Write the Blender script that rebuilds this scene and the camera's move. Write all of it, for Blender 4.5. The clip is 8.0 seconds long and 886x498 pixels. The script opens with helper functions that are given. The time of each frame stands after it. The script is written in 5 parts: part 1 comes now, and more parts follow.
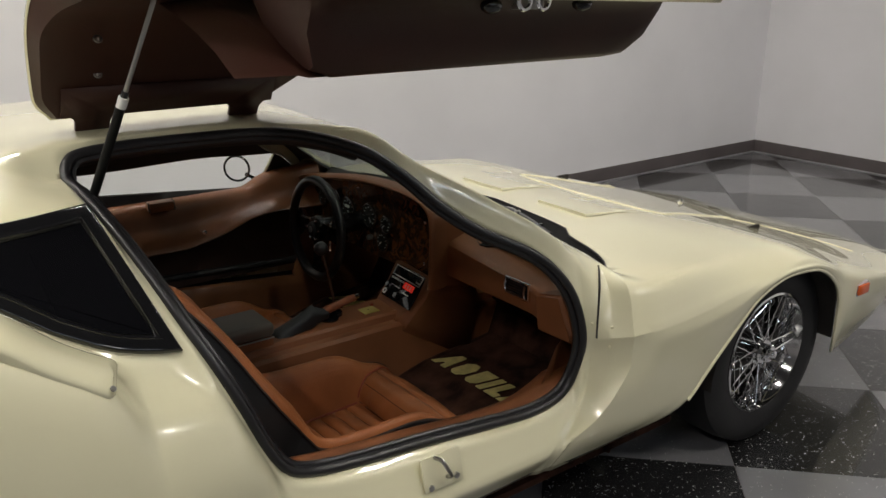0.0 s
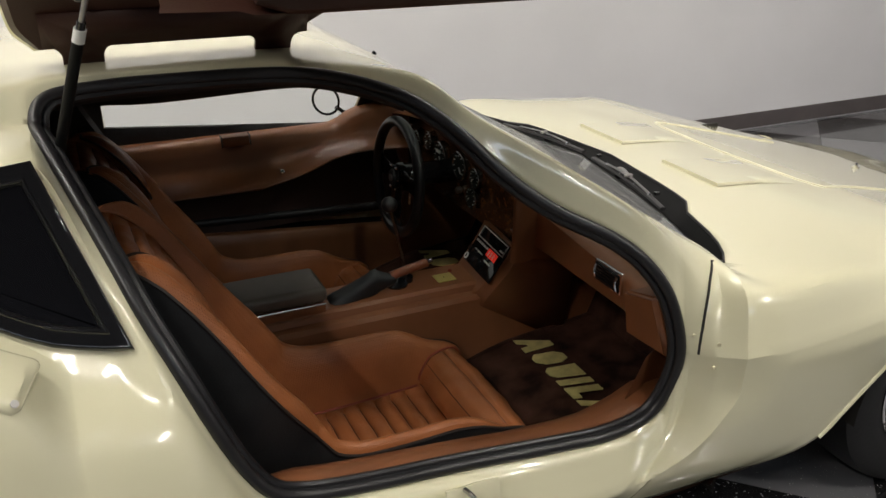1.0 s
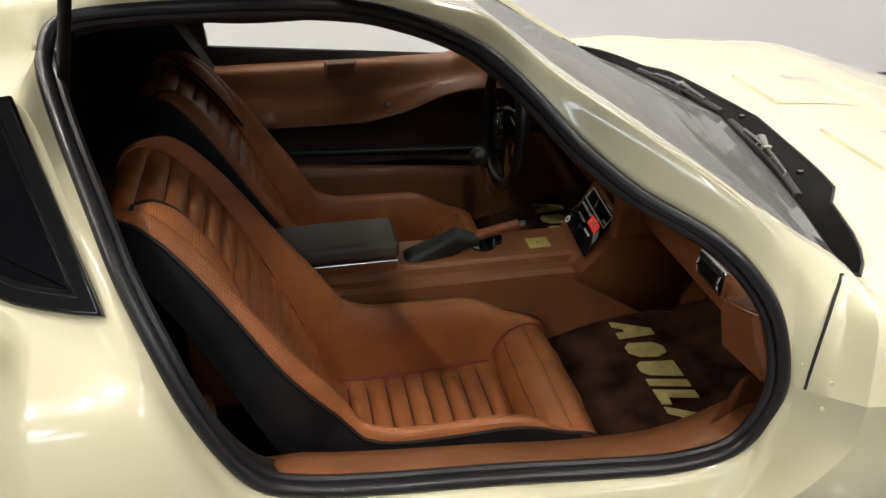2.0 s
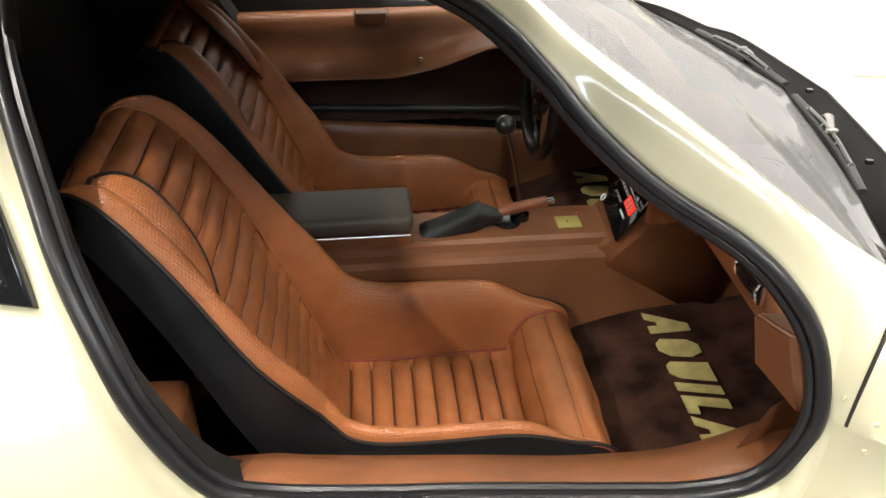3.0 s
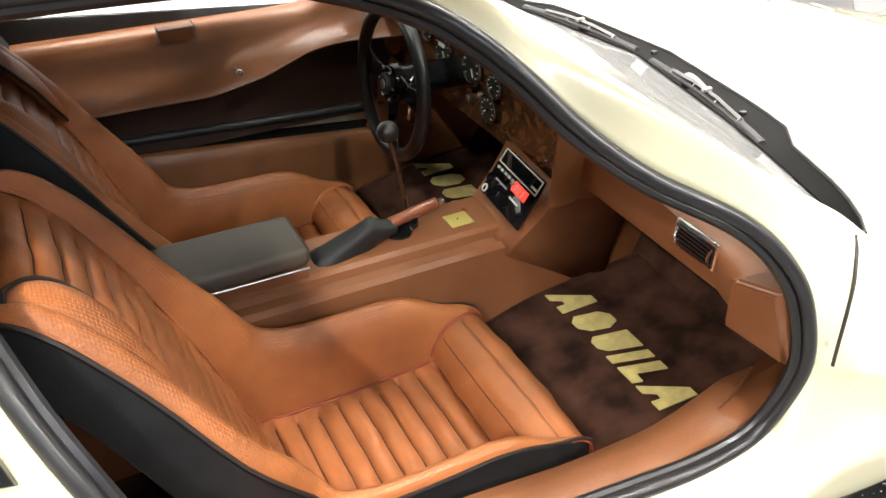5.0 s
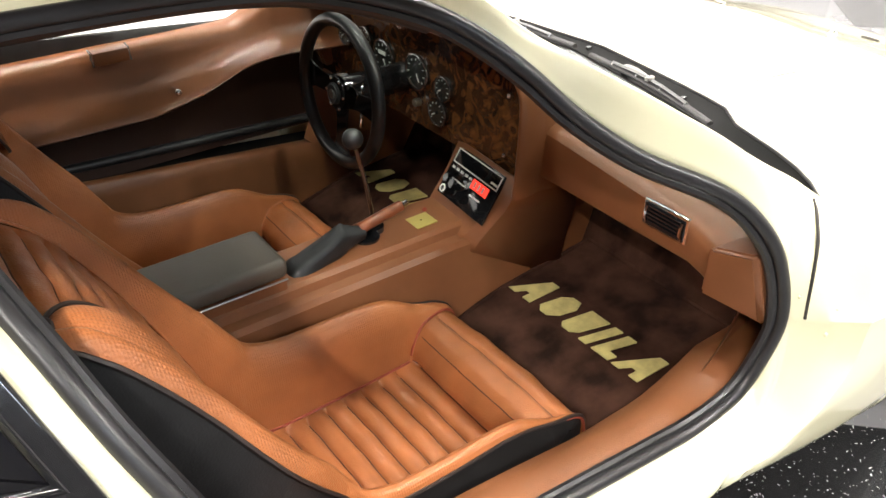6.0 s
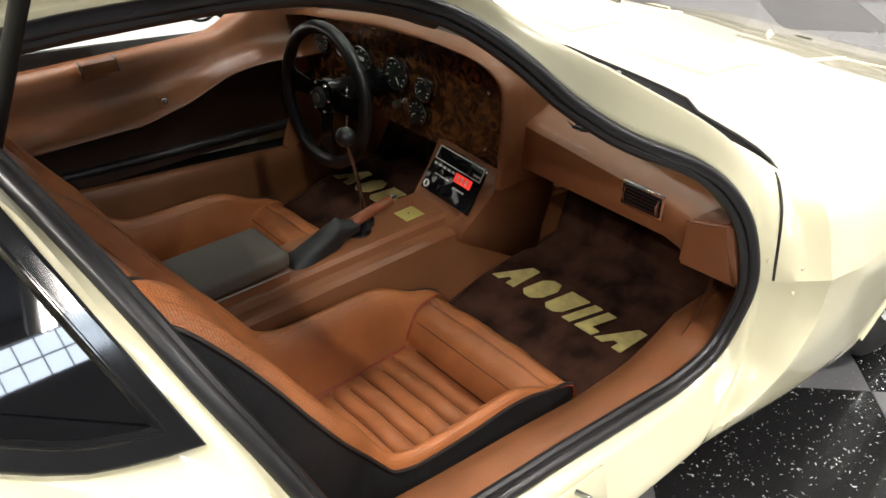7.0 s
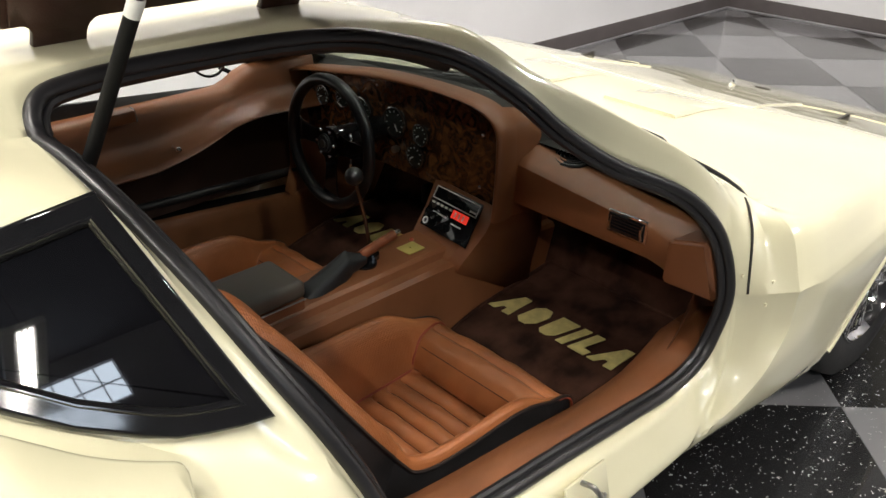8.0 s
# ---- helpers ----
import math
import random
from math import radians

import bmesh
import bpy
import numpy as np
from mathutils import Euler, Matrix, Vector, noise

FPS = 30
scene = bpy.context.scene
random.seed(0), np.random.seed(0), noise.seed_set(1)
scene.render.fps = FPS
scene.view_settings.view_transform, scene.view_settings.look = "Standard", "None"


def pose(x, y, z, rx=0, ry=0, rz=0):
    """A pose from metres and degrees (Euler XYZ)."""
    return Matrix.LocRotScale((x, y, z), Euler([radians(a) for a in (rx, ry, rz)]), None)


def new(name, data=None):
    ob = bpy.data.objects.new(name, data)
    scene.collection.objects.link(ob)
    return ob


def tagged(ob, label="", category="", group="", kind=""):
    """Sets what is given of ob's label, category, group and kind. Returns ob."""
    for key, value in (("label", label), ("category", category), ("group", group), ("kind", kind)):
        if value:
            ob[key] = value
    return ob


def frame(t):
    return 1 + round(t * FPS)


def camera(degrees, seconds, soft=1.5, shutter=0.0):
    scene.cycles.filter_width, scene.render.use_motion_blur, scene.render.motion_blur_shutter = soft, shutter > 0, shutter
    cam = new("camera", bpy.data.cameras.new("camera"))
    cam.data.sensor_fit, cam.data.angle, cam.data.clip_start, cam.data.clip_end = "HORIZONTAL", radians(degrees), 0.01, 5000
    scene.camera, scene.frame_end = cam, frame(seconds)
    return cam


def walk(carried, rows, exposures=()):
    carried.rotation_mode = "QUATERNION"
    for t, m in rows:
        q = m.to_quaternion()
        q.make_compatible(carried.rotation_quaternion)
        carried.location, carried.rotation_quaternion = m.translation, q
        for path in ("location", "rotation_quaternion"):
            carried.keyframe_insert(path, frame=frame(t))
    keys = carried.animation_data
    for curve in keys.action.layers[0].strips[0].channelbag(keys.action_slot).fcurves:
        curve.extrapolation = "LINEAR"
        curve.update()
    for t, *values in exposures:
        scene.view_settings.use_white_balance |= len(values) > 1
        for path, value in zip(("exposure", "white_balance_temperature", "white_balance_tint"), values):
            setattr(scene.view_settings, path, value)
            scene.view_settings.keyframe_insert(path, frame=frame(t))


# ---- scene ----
cam = camera(56.2, 8.0)
METRES, EYE, TILT, LEAN, TURN = 2.0, 1.49, -18.3, -0.2, -36.8
ROWS = [
    (0.0, 0.0, 0.0, 0.0, -0.0, 0.0, -0.0),
    (0.5, 0.0592, 0.1148, 0.0328, 5.62, -2.95, -1.88),
    (1.0, 0.1012, 0.2127, 0.0603, 11.67, -5.92, -3.71),
    (1.5, 0.1353, 0.2964, 0.0832, 18.68, -9.34, -5.85),
    (3.0, 0.1778, 0.4708, 0.1268, 30.05, -17.39, -9.07),
    (3.5, 0.1405, 0.4983, 0.1342, 28.18, -18.17, -8.52),
    (4.0, 0.0986, 0.489, 0.1324, 21.85, -17.36, -6.88),
    (5.5, -0.059, 0.4605, 0.1216, 4.05, -16.03, -1.57),
    (6.0, -0.094, 0.4408, 0.1165, 0.21, -15.38, -0.34),
    (6.5, -0.1204, 0.4102, 0.1078, -2.35, -15.14, 0.49),
    (7.0, -0.1474, 0.3818, 0.1014, -4.22, -14.25, 0.99),
    (7.5, -0.1698, 0.3509, 0.0798, -6.03, -13.33, 1.36),
    (8.0, -0.19, 0.3028, 0.0827, -6.4, -10.02, 1.68),
]
# the clip's camera opens up while it looks into the cabin
STOPS = [(0.0, -0.83), (1.0, -0.63), (1.5, -0.43), (3.0, 0.90), (3.5, 1.33), (4.0, 1.56), (5.5, 1.70), (6.0, 1.53), (6.5, 1.18), (7.0, 0.74), (7.5, 0.40), (8.0, 0.13)]
walk(cam, [(t, pose(0, 0, EYE, TILT, LEAN, TURN) @ pose(METRES * x, METRES * y, METRES * z, 90 + pitch, roll, yaw)) for t, x, y, z, yaw, pitch, roll in ROWS], exposures=STOPS)

# ---------------- light ----------------
world = bpy.data.worlds.new("world")
scene.world = world
world.use_nodes = True
world.node_tree.nodes["Background"].inputs[0].default_value = (0.75, 0.8, 0.9, 1)
world.node_tree.nodes["Background"].inputs[1].default_value = 0.05

YC = 2.15  # the car's centre line
LAMP_POWER = 135.0


def lamp(x, y, z, sx, sy, power, color=(1.0, 0.95, 0.87)):
    d = bpy.data.lights.new("ceiling_lamp", "AREA")
    d.shape, d.size, d.size_y, d.energy, d.color = "RECTANGLE", sx, sy, power, color
    o = new("ceiling_lamp", d)
    o.location = (x, y, z)
    return o


# ---------------- materials ----------------
def mat(name, color, rough=0.5, metal=0.0, coat=0.0, var=0.0, scale=8.0, bump=0.0, bscale=120.0, spec=0.5, color2=None, detail=4.0, kind="noise"):
    m = bpy.data.materials.new(name)
    m.use_nodes = True
    nt = m.node_tree
    b = nt.nodes["Principled BSDF"]
    b.inputs["Base Color"].default_value = (*color, 1)
    b.inputs["Roughness"].default_value = rough
    b.inputs["Metallic"].default_value = metal
    b.inputs["Coat Weight"].default_value = coat
    b.inputs["Coat Roughness"].default_value = 0.03
    b.inputs["Specular IOR Level"].default_value = spec
    tc = nt.nodes.new("ShaderNodeTexCoord")
    if var or color2:
        n = nt.nodes.new("ShaderNodeTexNoise")
        n.inputs["Scale"].default_value, n.inputs["Detail"].default_value = scale, detail
        nt.links.new(tc.outputs["Object"], n.inputs["Vector"])
        r = nt.nodes.new("ShaderNodeValToRGB")
        c2 = color2 or tuple(c * (1 - var) for c in color)
        c1 = color if color2 else tuple(min(1, c * (1 + var)) for c in color)
        r.color_ramp.elements[0].position, r.color_ramp.elements[1].position = 0.35, 0.65
        r.color_ramp.elements[0].color, r.color_ramp.elements[1].color = (*c2, 1), (*c1, 1)
        nt.links.new(n.outputs["Fac"], r.inputs["Fac"])
        nt.links.new(r.outputs["Color"], b.inputs["Base Color"])
        rr = nt.nodes.new("ShaderNodeMapRange")
        rr.inputs["To Min"].default_value, rr.inputs["To Max"].default_value = max(0.02, rough - 0.06), min(1, rough + 0.06)
        nt.links.new(n.outputs["Fac"], rr.inputs["Value"])
        nt.links.new(rr.outputs["Result"], b.inputs["Roughness"])
    if bump:
        if kind in ("voronoi", "grid"):
            g = nt.nodes.new("ShaderNodeTexVoronoi")
            g.inputs["Randomness"].default_value = 1.0 if kind == "voronoi" else 0.25
            g.inputs["Scale"].default_value = bscale
            out = g.outputs["Distance"]
        else:
            g = nt.nodes.new("ShaderNodeTexNoise")
            g.inputs["Scale"].default_value, g.inputs["Detail"].default_value = bscale, 3
            out = g.outputs["Fac"]
        nt.links.new(tc.outputs["Object"], g.inputs["Vector"])
        bm_ = nt.nodes.new("ShaderNodeBump")
        bm_.inputs["Strength"].default_value, bm_.inputs["Distance"].default_value = bump, 0.002
        nt.links.new(out, bm_.inputs["Height"])
        nt.links.new(bm_.outputs["Normal"], b.inputs["Normal"])
    return m


def glow(name, color, strength):
    m = bpy.data.materials.new(name)
    m.use_nodes = True
    b = m.node_tree.nodes["Principled BSDF"]
    b.inputs["Base Color"].default_value = (*color, 1)
    b.inputs["Emission Color"].default_value = (*color, 1)
    b.inputs["Emission Strength"].default_value = strength
    return m


def glass(name, color, lo=0.05, hi=0.85, rough=0.02, veil=0.0, bend=2.7):
    """Thin clear sheet: what is behind shows through, and it reflects more at a low angle."""
    m = bpy.data.materials.new(name)
    m.use_nodes = True
    nt = m.node_tree
    nt.nodes.remove(nt.nodes["Principled BSDF"])
    t, g, f, x, p, q = (nt.nodes.new(k) for k in ("ShaderNodeBsdfTransparent", "ShaderNodeBsdfGlossy", "ShaderNodeLayerWeight", "ShaderNodeMixShader", "ShaderNodeMath", "ShaderNodeMapRange"))
    t.inputs["Color"].default_value = (*color, 1)
    g.inputs["Roughness"].default_value = rough
    p.operation = "POWER"
    p.inputs[1].default_value = bend
    q.inputs["To Min"].default_value, q.inputs["To Max"].default_value = lo, hi
    nt.links.new(f.outputs["Facing"], p.inputs[0])
    nt.links.new(p.outputs["Value"], q.inputs["Value"])
    nt.links.new(q.outputs["Result"], x.inputs["Fac"])
    nt.links.new(t.outputs["BSDF"], x.inputs[1])
    nt.links.new(g.outputs["BSDF"], x.inputs[2])
    out = x
    if veil:
        # pale diffuse veil that paints in a milky reflection, slightly uneven
        df, dm, no, mr = (nt.nodes.new(k) for k in ("ShaderNodeBsdfDiffuse", "ShaderNodeMixShader", "ShaderNodeTexNoise", "ShaderNodeMapRange"))
        df.inputs["Color"].default_value = (0.8, 0.8, 0.8, 1)
        no.inputs["Scale"].default_value, no.inputs["Detail"].default_value = 4.0, 4.0
        mr.inputs["To Min"].default_value, mr.inputs["To Max"].default_value = veil * 0.9, veil * 1.1
        nt.links.new(no.outputs["Fac"], mr.inputs["Value"])
        nt.links.new(mr.outputs["Result"], dm.inputs["Fac"])
        nt.links.new(x.outputs["Shader"], dm.inputs[1])
        nt.links.new(df.outputs["BSDF"], dm.inputs[2])
        out = dm
    nt.links.new(out.outputs["Shader"], nt.nodes["Material Output"].inputs["Surface"])
    return m


CREAM = mat("cream_paint", (0.70, 0.665, 0.465), 0.26, coat=1.0, bump=0.03, bscale=9.0)
CREAM_IN = mat("cream_inside", (0.72, 0.67, 0.46), 0.5, var=0.04)
BLACK = mat("black_gloss", (0.008, 0.008, 0.009), 0.07, coat=0.2)
TINT = mat("tinted_glass", (0.004, 0.004, 0.005), 0.015, coat=0.5)
RUBBER = mat("rubber", (0.018, 0.017, 0.018), 0.45, var=0.25, scale=30, bump=0.25, bscale=160)
SEAL = mat("seal_rubber", (0.014, 0.0135, 0.015), 0.34, var=0.15, scale=14, bump=0.12, bscale=200)
SHELL = mat("black_vinyl", (0.012, 0.012, 0.013), 0.55, var=0.2, scale=25, bump=0.3, bscale=300)
LEATHER = mat("tan_leather", (0.335, 0.113, 0.038), 0.37, var=0.22, scale=7, bump=0.35, bscale=420, kind="voronoi")
PERF = mat("tan_perforated", (0.345, 0.117, 0.039), 0.37, var=0.14, scale=9, bump=0.6, bscale=230, kind="grid")
# seam colour, dark enough to stand in for shade in the seat's grooves
SEAM_SHADE = mat("seam_shade", (0.07, 0.022, 0.010), 0.7)
BROWN = mat("brown_vinyl", (0.212, 0.080, 0.033), 0.36, var=0.13, scale=6, bump=0.25, bscale=350)
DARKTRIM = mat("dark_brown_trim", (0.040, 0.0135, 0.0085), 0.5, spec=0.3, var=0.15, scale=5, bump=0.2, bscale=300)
RECESS = mat("deep_brown_vinyl", (0.030, 0.012, 0.007), 0.45, var=0.2, scale=6, bump=0.2, bscale=300)
PIPING = mat("piping", (0.02, 0.014, 0.012), 0.5)
REDPIPE = mat("red_piping", (0.26, 0.05, 0.026), 0.5)
CARPET = mat("brown_carpet", (0.042, 0.0185, 0.0125), 0.95, var=0.65, scale=11, bump=1.0, bscale=500, spec=0.1)
PITCH = mat("pitch_black_paint", (0.004, 0.004, 0.004), 0.6, spec=0.2)
DARK = mat("dark_lining", (0.020, 0.017, 0.015), 0.8, var=0.2, scale=12, bump=0.2)
GOLD = mat("gold_embroidery", (0.50, 0.42, 0.16), 0.8, var=0.15, scale=40, bump=0.8, bscale=400)
CHROME = mat("chrome", (0.85, 0.85, 0.86), 0.08, 1.0)
STEEL = mat("steel", (0.45, 0.44, 0.42), 0.3, 1.0)
TYRE = mat("tyre_rubber", (0.010, 0.010, 0.011), 0.6, var=0.2, scale=20, bump=0.3, bscale=90)
GREYVINYL = mat("grey_vinyl", (0.095, 0.080, 0.064), 0.42, var=0.1, scale=8, bump=0.3, bscale=350)
WOODGRIP = mat("wood_grip", (0.22, 0.065, 0.025), 0.3, var=0.25, scale=30)
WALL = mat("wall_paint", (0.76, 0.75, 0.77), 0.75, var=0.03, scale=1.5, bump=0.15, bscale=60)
# for walls out of view, darkened to cut the fill light on the cabin
FILL_CUT_WALL = mat("fill_cut_wall", (0.30, 0.29, 0.29), 0.8, var=0.08, scale=1.5, bump=0.15, bscale=60)
BASEB = mat("baseboard", (0.10, 0.085, 0.085), 0.5, var=0.1)
CEIL = mat("ceiling_paint", (0.045, 0.045, 0.048), 0.9, var=0.2)
HOUSING = mat("white_enamel", (0.7, 0.7, 0.68), 0.4)
ORANGE = mat("orange_lens", (0.6, 0.10, 0.02), 0.2, coat=0.5)
KNOB = mat("black_knob", (0.010, 0.010, 0.011), 0.28)
PRINT = mat("dial_print", (0.55, 0.57, 0.52), 0.5)
BEZEL = mat("bezel_metal", (0.22, 0.22, 0.22), 0.22, 1.0)
DIAL = mat("dial_face", (0.020, 0.023, 0.021), 0.25, coat=0.4)
WHITE = mat("white_print", (0.75, 0.75, 0.72), 0.5)
RED = glow("red_display", (0.9, 0.05, 0.03), 0.5)
AMBERPAPER = mat("yellow_plate", (0.55, 0.46, 0.14), 0.4, metal=0.3, var=0.1)
# veil stands in for the screen's reflection; dark tint cuts light into the cabin
PANE = glass("screen_glass", (0.38, 0.42, 0.40), 0.12, 0.42, veil=0.12, bend=1.6, rough=0.09)
SIDEPANE = glass("side_glass", (0.95, 0.97, 0.96), 0.02, 0.2)
DAYGLOW = glow("daylight", (0.76, 0.87, 1.0), 11.0)


def burl(name):
    m = mat(name, (0.20, 0.075, 0.022), 0.2, coat=0.5)
    nt = m.node_tree
    b = nt.nodes["Principled BSDF"]
    tc = nt.nodes.new("ShaderNodeTexCoord")
    n = nt.nodes.new("ShaderNodeTexNoise")
    n.inputs["Scale"].default_value, n.inputs["Detail"].default_value, n.inputs["Distortion"].default_value = 22, 8, 2.2
    nt.links.new(tc.outputs["Object"], n.inputs["Vector"])
    r = nt.nodes.new("ShaderNodeValToRGB")
    e = r.color_ramp.elements
    e[0].position, e[0].color = 0.34, (0.022, 0.009, 0.005, 1)
    e[1].position, e[1].color = 0.66, (0.145, 0.060, 0.021, 1)
    k = e.new(0.5)
    k.color = (0.070, 0.028, 0.011, 1)
    nt.links.new(n.outputs["Fac"], r.inputs["Fac"])
    nt.links.new(r.outputs["Color"], b.inputs["Base Color"])
    return m


BURL = burl("burl_walnut")


def tile_mat(name, base, chip, amount):
    m = mat(name, base, 0.14, coat=0.6)
    nt = m.node_tree
    b = nt.nodes["Principled BSDF"]
    geo = nt.nodes.new("ShaderNodeNewGeometry")
    v = nt.nodes.new("ShaderNodeTexVoronoi")
    v.inputs["Scale"].default_value = 46
    w = nt.nodes.new("ShaderNodeTexNoise")
    w.inputs["Scale"].default_value = 30
    mx = nt.nodes.new("ShaderNodeMix")
    mx.data_type = "RGBA"
    mx.inputs["Factor"].default_value = 0.12
    nt.links.new(geo.outputs["Position"], w.inputs["Vector"])
    nt.links.new(geo.outputs["Position"], mx.inputs["A"])
    nt.links.new(w.outputs["Color"], mx.inputs["B"])
    nt.links.new(mx.outputs["Result"], v.inputs["Vector"])
    r = nt.nodes.new("ShaderNodeValToRGB")
    e = r.color_ramp.elements
    e[0].position, e[0].color = amount, (*chip, 1)
    e[1].position, e[1].color = amount + 0.05, (*base, 1)
    nt.links.new(v.outputs["Distance"], r.inputs["Fac"])
    big = nt.nodes.new("ShaderNodeTexNoise")
    big.inputs["Scale"].default_value, big.inputs["Detail"].default_value = 5, 6
    nt.links.new(geo.outputs["Position"], big.inputs["Vector"])
    mu = nt.nodes.new("ShaderNodeMix")
    mu.data_type, mu.blend_type = "RGBA", "MULTIPLY"
    mu.inputs["Factor"].default_value = 0.35
    nt.links.new(r.outputs["Color"], mu.inputs["A"])
    nt.links.new(big.outputs["Fac"], mu.inputs["B"])
    nt.links.new(mu.outputs["Result"], b.inputs["Base Color"])
    rr = nt.nodes.new("ShaderNodeMapRange")
    rr.inputs["To Min"].default_value, rr.inputs["To Max"].default_value = 0.08, 0.3
    nt.links.new(big.outputs["Fac"], rr.inputs["Value"])
    nt.links.new(rr.outputs["Result"], b.inputs["Roughness"])
    return m


TILE_DARK = tile_mat("black_vinyl_tile", (0.018, 0.018, 0.019), (0.62, 0.62, 0.60), 0.13)
TILE_GREY = tile_mat("grey_vinyl_tile", (0.19, 0.19, 0.20), (0.5, 0.5, 0.49), 0.09)


# ---------------- mesh helpers ----------------
def part(name, bm, material, parent=None, label="", smooth=True, angle=40):
    me = bpy.data.meshes.new(name)
    bm.normal_update()
    bm.to_mesh(me)
    bm.free()
    me.materials.append(material)
    if smooth:
        me.shade_smooth()
        me.set_sharp_from_angle(angle=radians(angle))
    o = new(name, me)
    if parent is not None:
        o.parent = parent
        o.matrix_parent_inverse = Matrix.Translation(-parent.location)
    if label:
        tagged(o, label)
    return o


def P(x, h, z):
    """Car coordinates: x ahead, h metres to the right of the centre line."""
    return Vector((x, YC - h, z))


def pchip(xs, ys, q):
    """Monotone cubic through the points xs, ys (ys: n x k), at q."""
    xs, ys, q = np.array(xs, float), np.array(ys, float), np.atleast_1d(np.array(q, float))
    if ys.ndim == 1:
        ys = ys[:, None]
    hh = np.diff(xs)
    d = np.diff(ys, axis=0) / hh[:, None]
    m = np.zeros_like(ys)
    for k in range(ys.shape[1]):
        for i in range(1, len(xs) - 1):
            a, b = d[i - 1, k], d[i, k]
            if a * b > 0:
                w1, w2 = 2 * hh[i] + hh[i - 1], hh[i] + 2 * hh[i - 1]
                m[i, k] = (w1 + w2) / (w1 / a + w2 / b)
        m[0, k], m[-1, k] = d[0, k], d[-1, k]
    i = np.clip(np.searchsorted(xs, q) - 1, 0, len(xs) - 2)
    t = ((q - xs[i]) / hh[i])[:, None]
    h0, h1 = 2 * t**3 - 3 * t**2 + 1, t**3 - 2 * t**2 + t
    h2, h3 = -2 * t**3 + 3 * t**2, t**3 - t**2
    return h0 * ys[i] + h1 * hh[i][:, None] * m[i] + h2 * ys[i + 1] + h3 * hh[i][:, None] * m[i + 1]


def catmull(pts, n, closed=False):
    pts = [Vector(p) for p in pts]
    out = []
    N = len(pts)
    for i in range(N if closed else N - 1):
        p0 = pts[(i - 1) % N] if closed or i else pts[0]
        p1, p2 = pts[i], pts[(i + 1) % N]
        p3 = pts[(i + 2) % N] if closed or i + 2 < N else pts[-1]
        for k in range(n):
            t = k / n
            out.append(0.5 * (2 * p1 + (p2 - p0) * t + (2 * p0 - 5 * p1 + 4 * p2 - p3) * t * t + (3 * p1 - p0 - 3 * p2 + p3) * t**3))
    if not closed:
        out.append(pts[-1])
    return out


def sheet(rows, closed_u=False, closed_v=False, keep=None):
    """A grid of quads from rows of points."""
    bm = bmesh.new()
    vs = [[bm.verts.new(p) for p in r] for r in rows]
    nu, nv = len(vs), len(vs[0])
    for i in range(nu if closed_u else nu - 1):
        for j in range(nv if closed_v else nv - 1):
            if keep is None or keep(i, j):
                q = (vs[i][j], vs[(i + 1) % nu][j], vs[(i + 1) % nu][(j + 1) % nv], vs[i][(j + 1) % nv])
                if len({tuple(round(c, 6) for c in v.co) for v in q}) == 4:
                    bm.faces.new(q)
                else:
                    u = []
                    for v in q:
                        if all((v.co - w.co).length > 1e-6 for w in u):
                            u.append(v)
                    if len(u) == 3:
                        bm.faces.new(u)
    for v in [v for v in bm.verts if not v.link_faces]:
        bm.verts.remove(v)
    return bm


def weld(bm, d=0.0005):
    bmesh.ops.remove_doubles(bm, verts=bm.verts, dist=d)
    bmesh.ops.recalc_face_normals(bm, faces=bm.faces)
    return bm


def tube(pts, r, n=10, closed=False, flat=1.0, up=(0, 0, 1), caps=True, taper=None):
    """A round bar along points; flat squeezes it along its second axis."""
    pts = [Vector(p) for p in pts]
    N = len(pts)
    rows = []
    a = None
    for i, p in enumerate(pts):
        q0 = pts[(i - 1) % N] if closed or i else p
        q1 = pts[(i + 1) % N] if closed or i < N - 1 else p
        t = (q1 - q0).normalized()
        if a is None:
            a = t.cross(Vector(up))
            if a.length < 1e-3:
                a = t.cross(Vector((1, 0, 0)))
        a = (a - t * a.dot(t)).normalized()
        b = t.cross(a)
        rr = r * (taper(i / max(1, N - 1)) if taper else 1)
        rows.append([p + (a * math.cos(k * math.tau / n) + b * math.sin(k * math.tau / n) * flat) * rr for k in range(n)])
    bm = sheet(rows, closed_u=closed, closed_v=True)
    if caps and not closed:
        for ring in (0, len(rows) - 1):
            ctr = bm.verts.new(pts[ring])
            near = [min(bm.verts, key=lambda v: (v.co - q).length if v is not ctr else 9) for q in rows[ring]]
            for k in range(n):
                bm.faces.new((near[k], near[(k + 1) % n], ctr))
    bmesh.ops.recalc_face_normals(bm, faces=bm.faces)
    return bm


def block(x0, x1, y0, y1, z0, z1, bevel=0.0, seg=2, m=None):
    bm = bmesh.new()
    bmesh.ops.create_cube(bm, size=1)
    bmesh.ops.transform(bm, matrix=Matrix.LocRotScale(((x0 + x1) / 2, (y0 + y1) / 2, (z0 + z1) / 2), None, (abs(x1 - x0), abs(y1 - y0), abs(z1 - z0))), verts=bm.verts)
    if bevel:
        bmesh.ops.bevel(bm, geom=bm.edges, offset=bevel, segments=seg, affect="EDGES", profile=0.5)
    if m is not None:
        bmesh.ops.transform(bm, matrix=m, verts=bm.verts)
    return bm


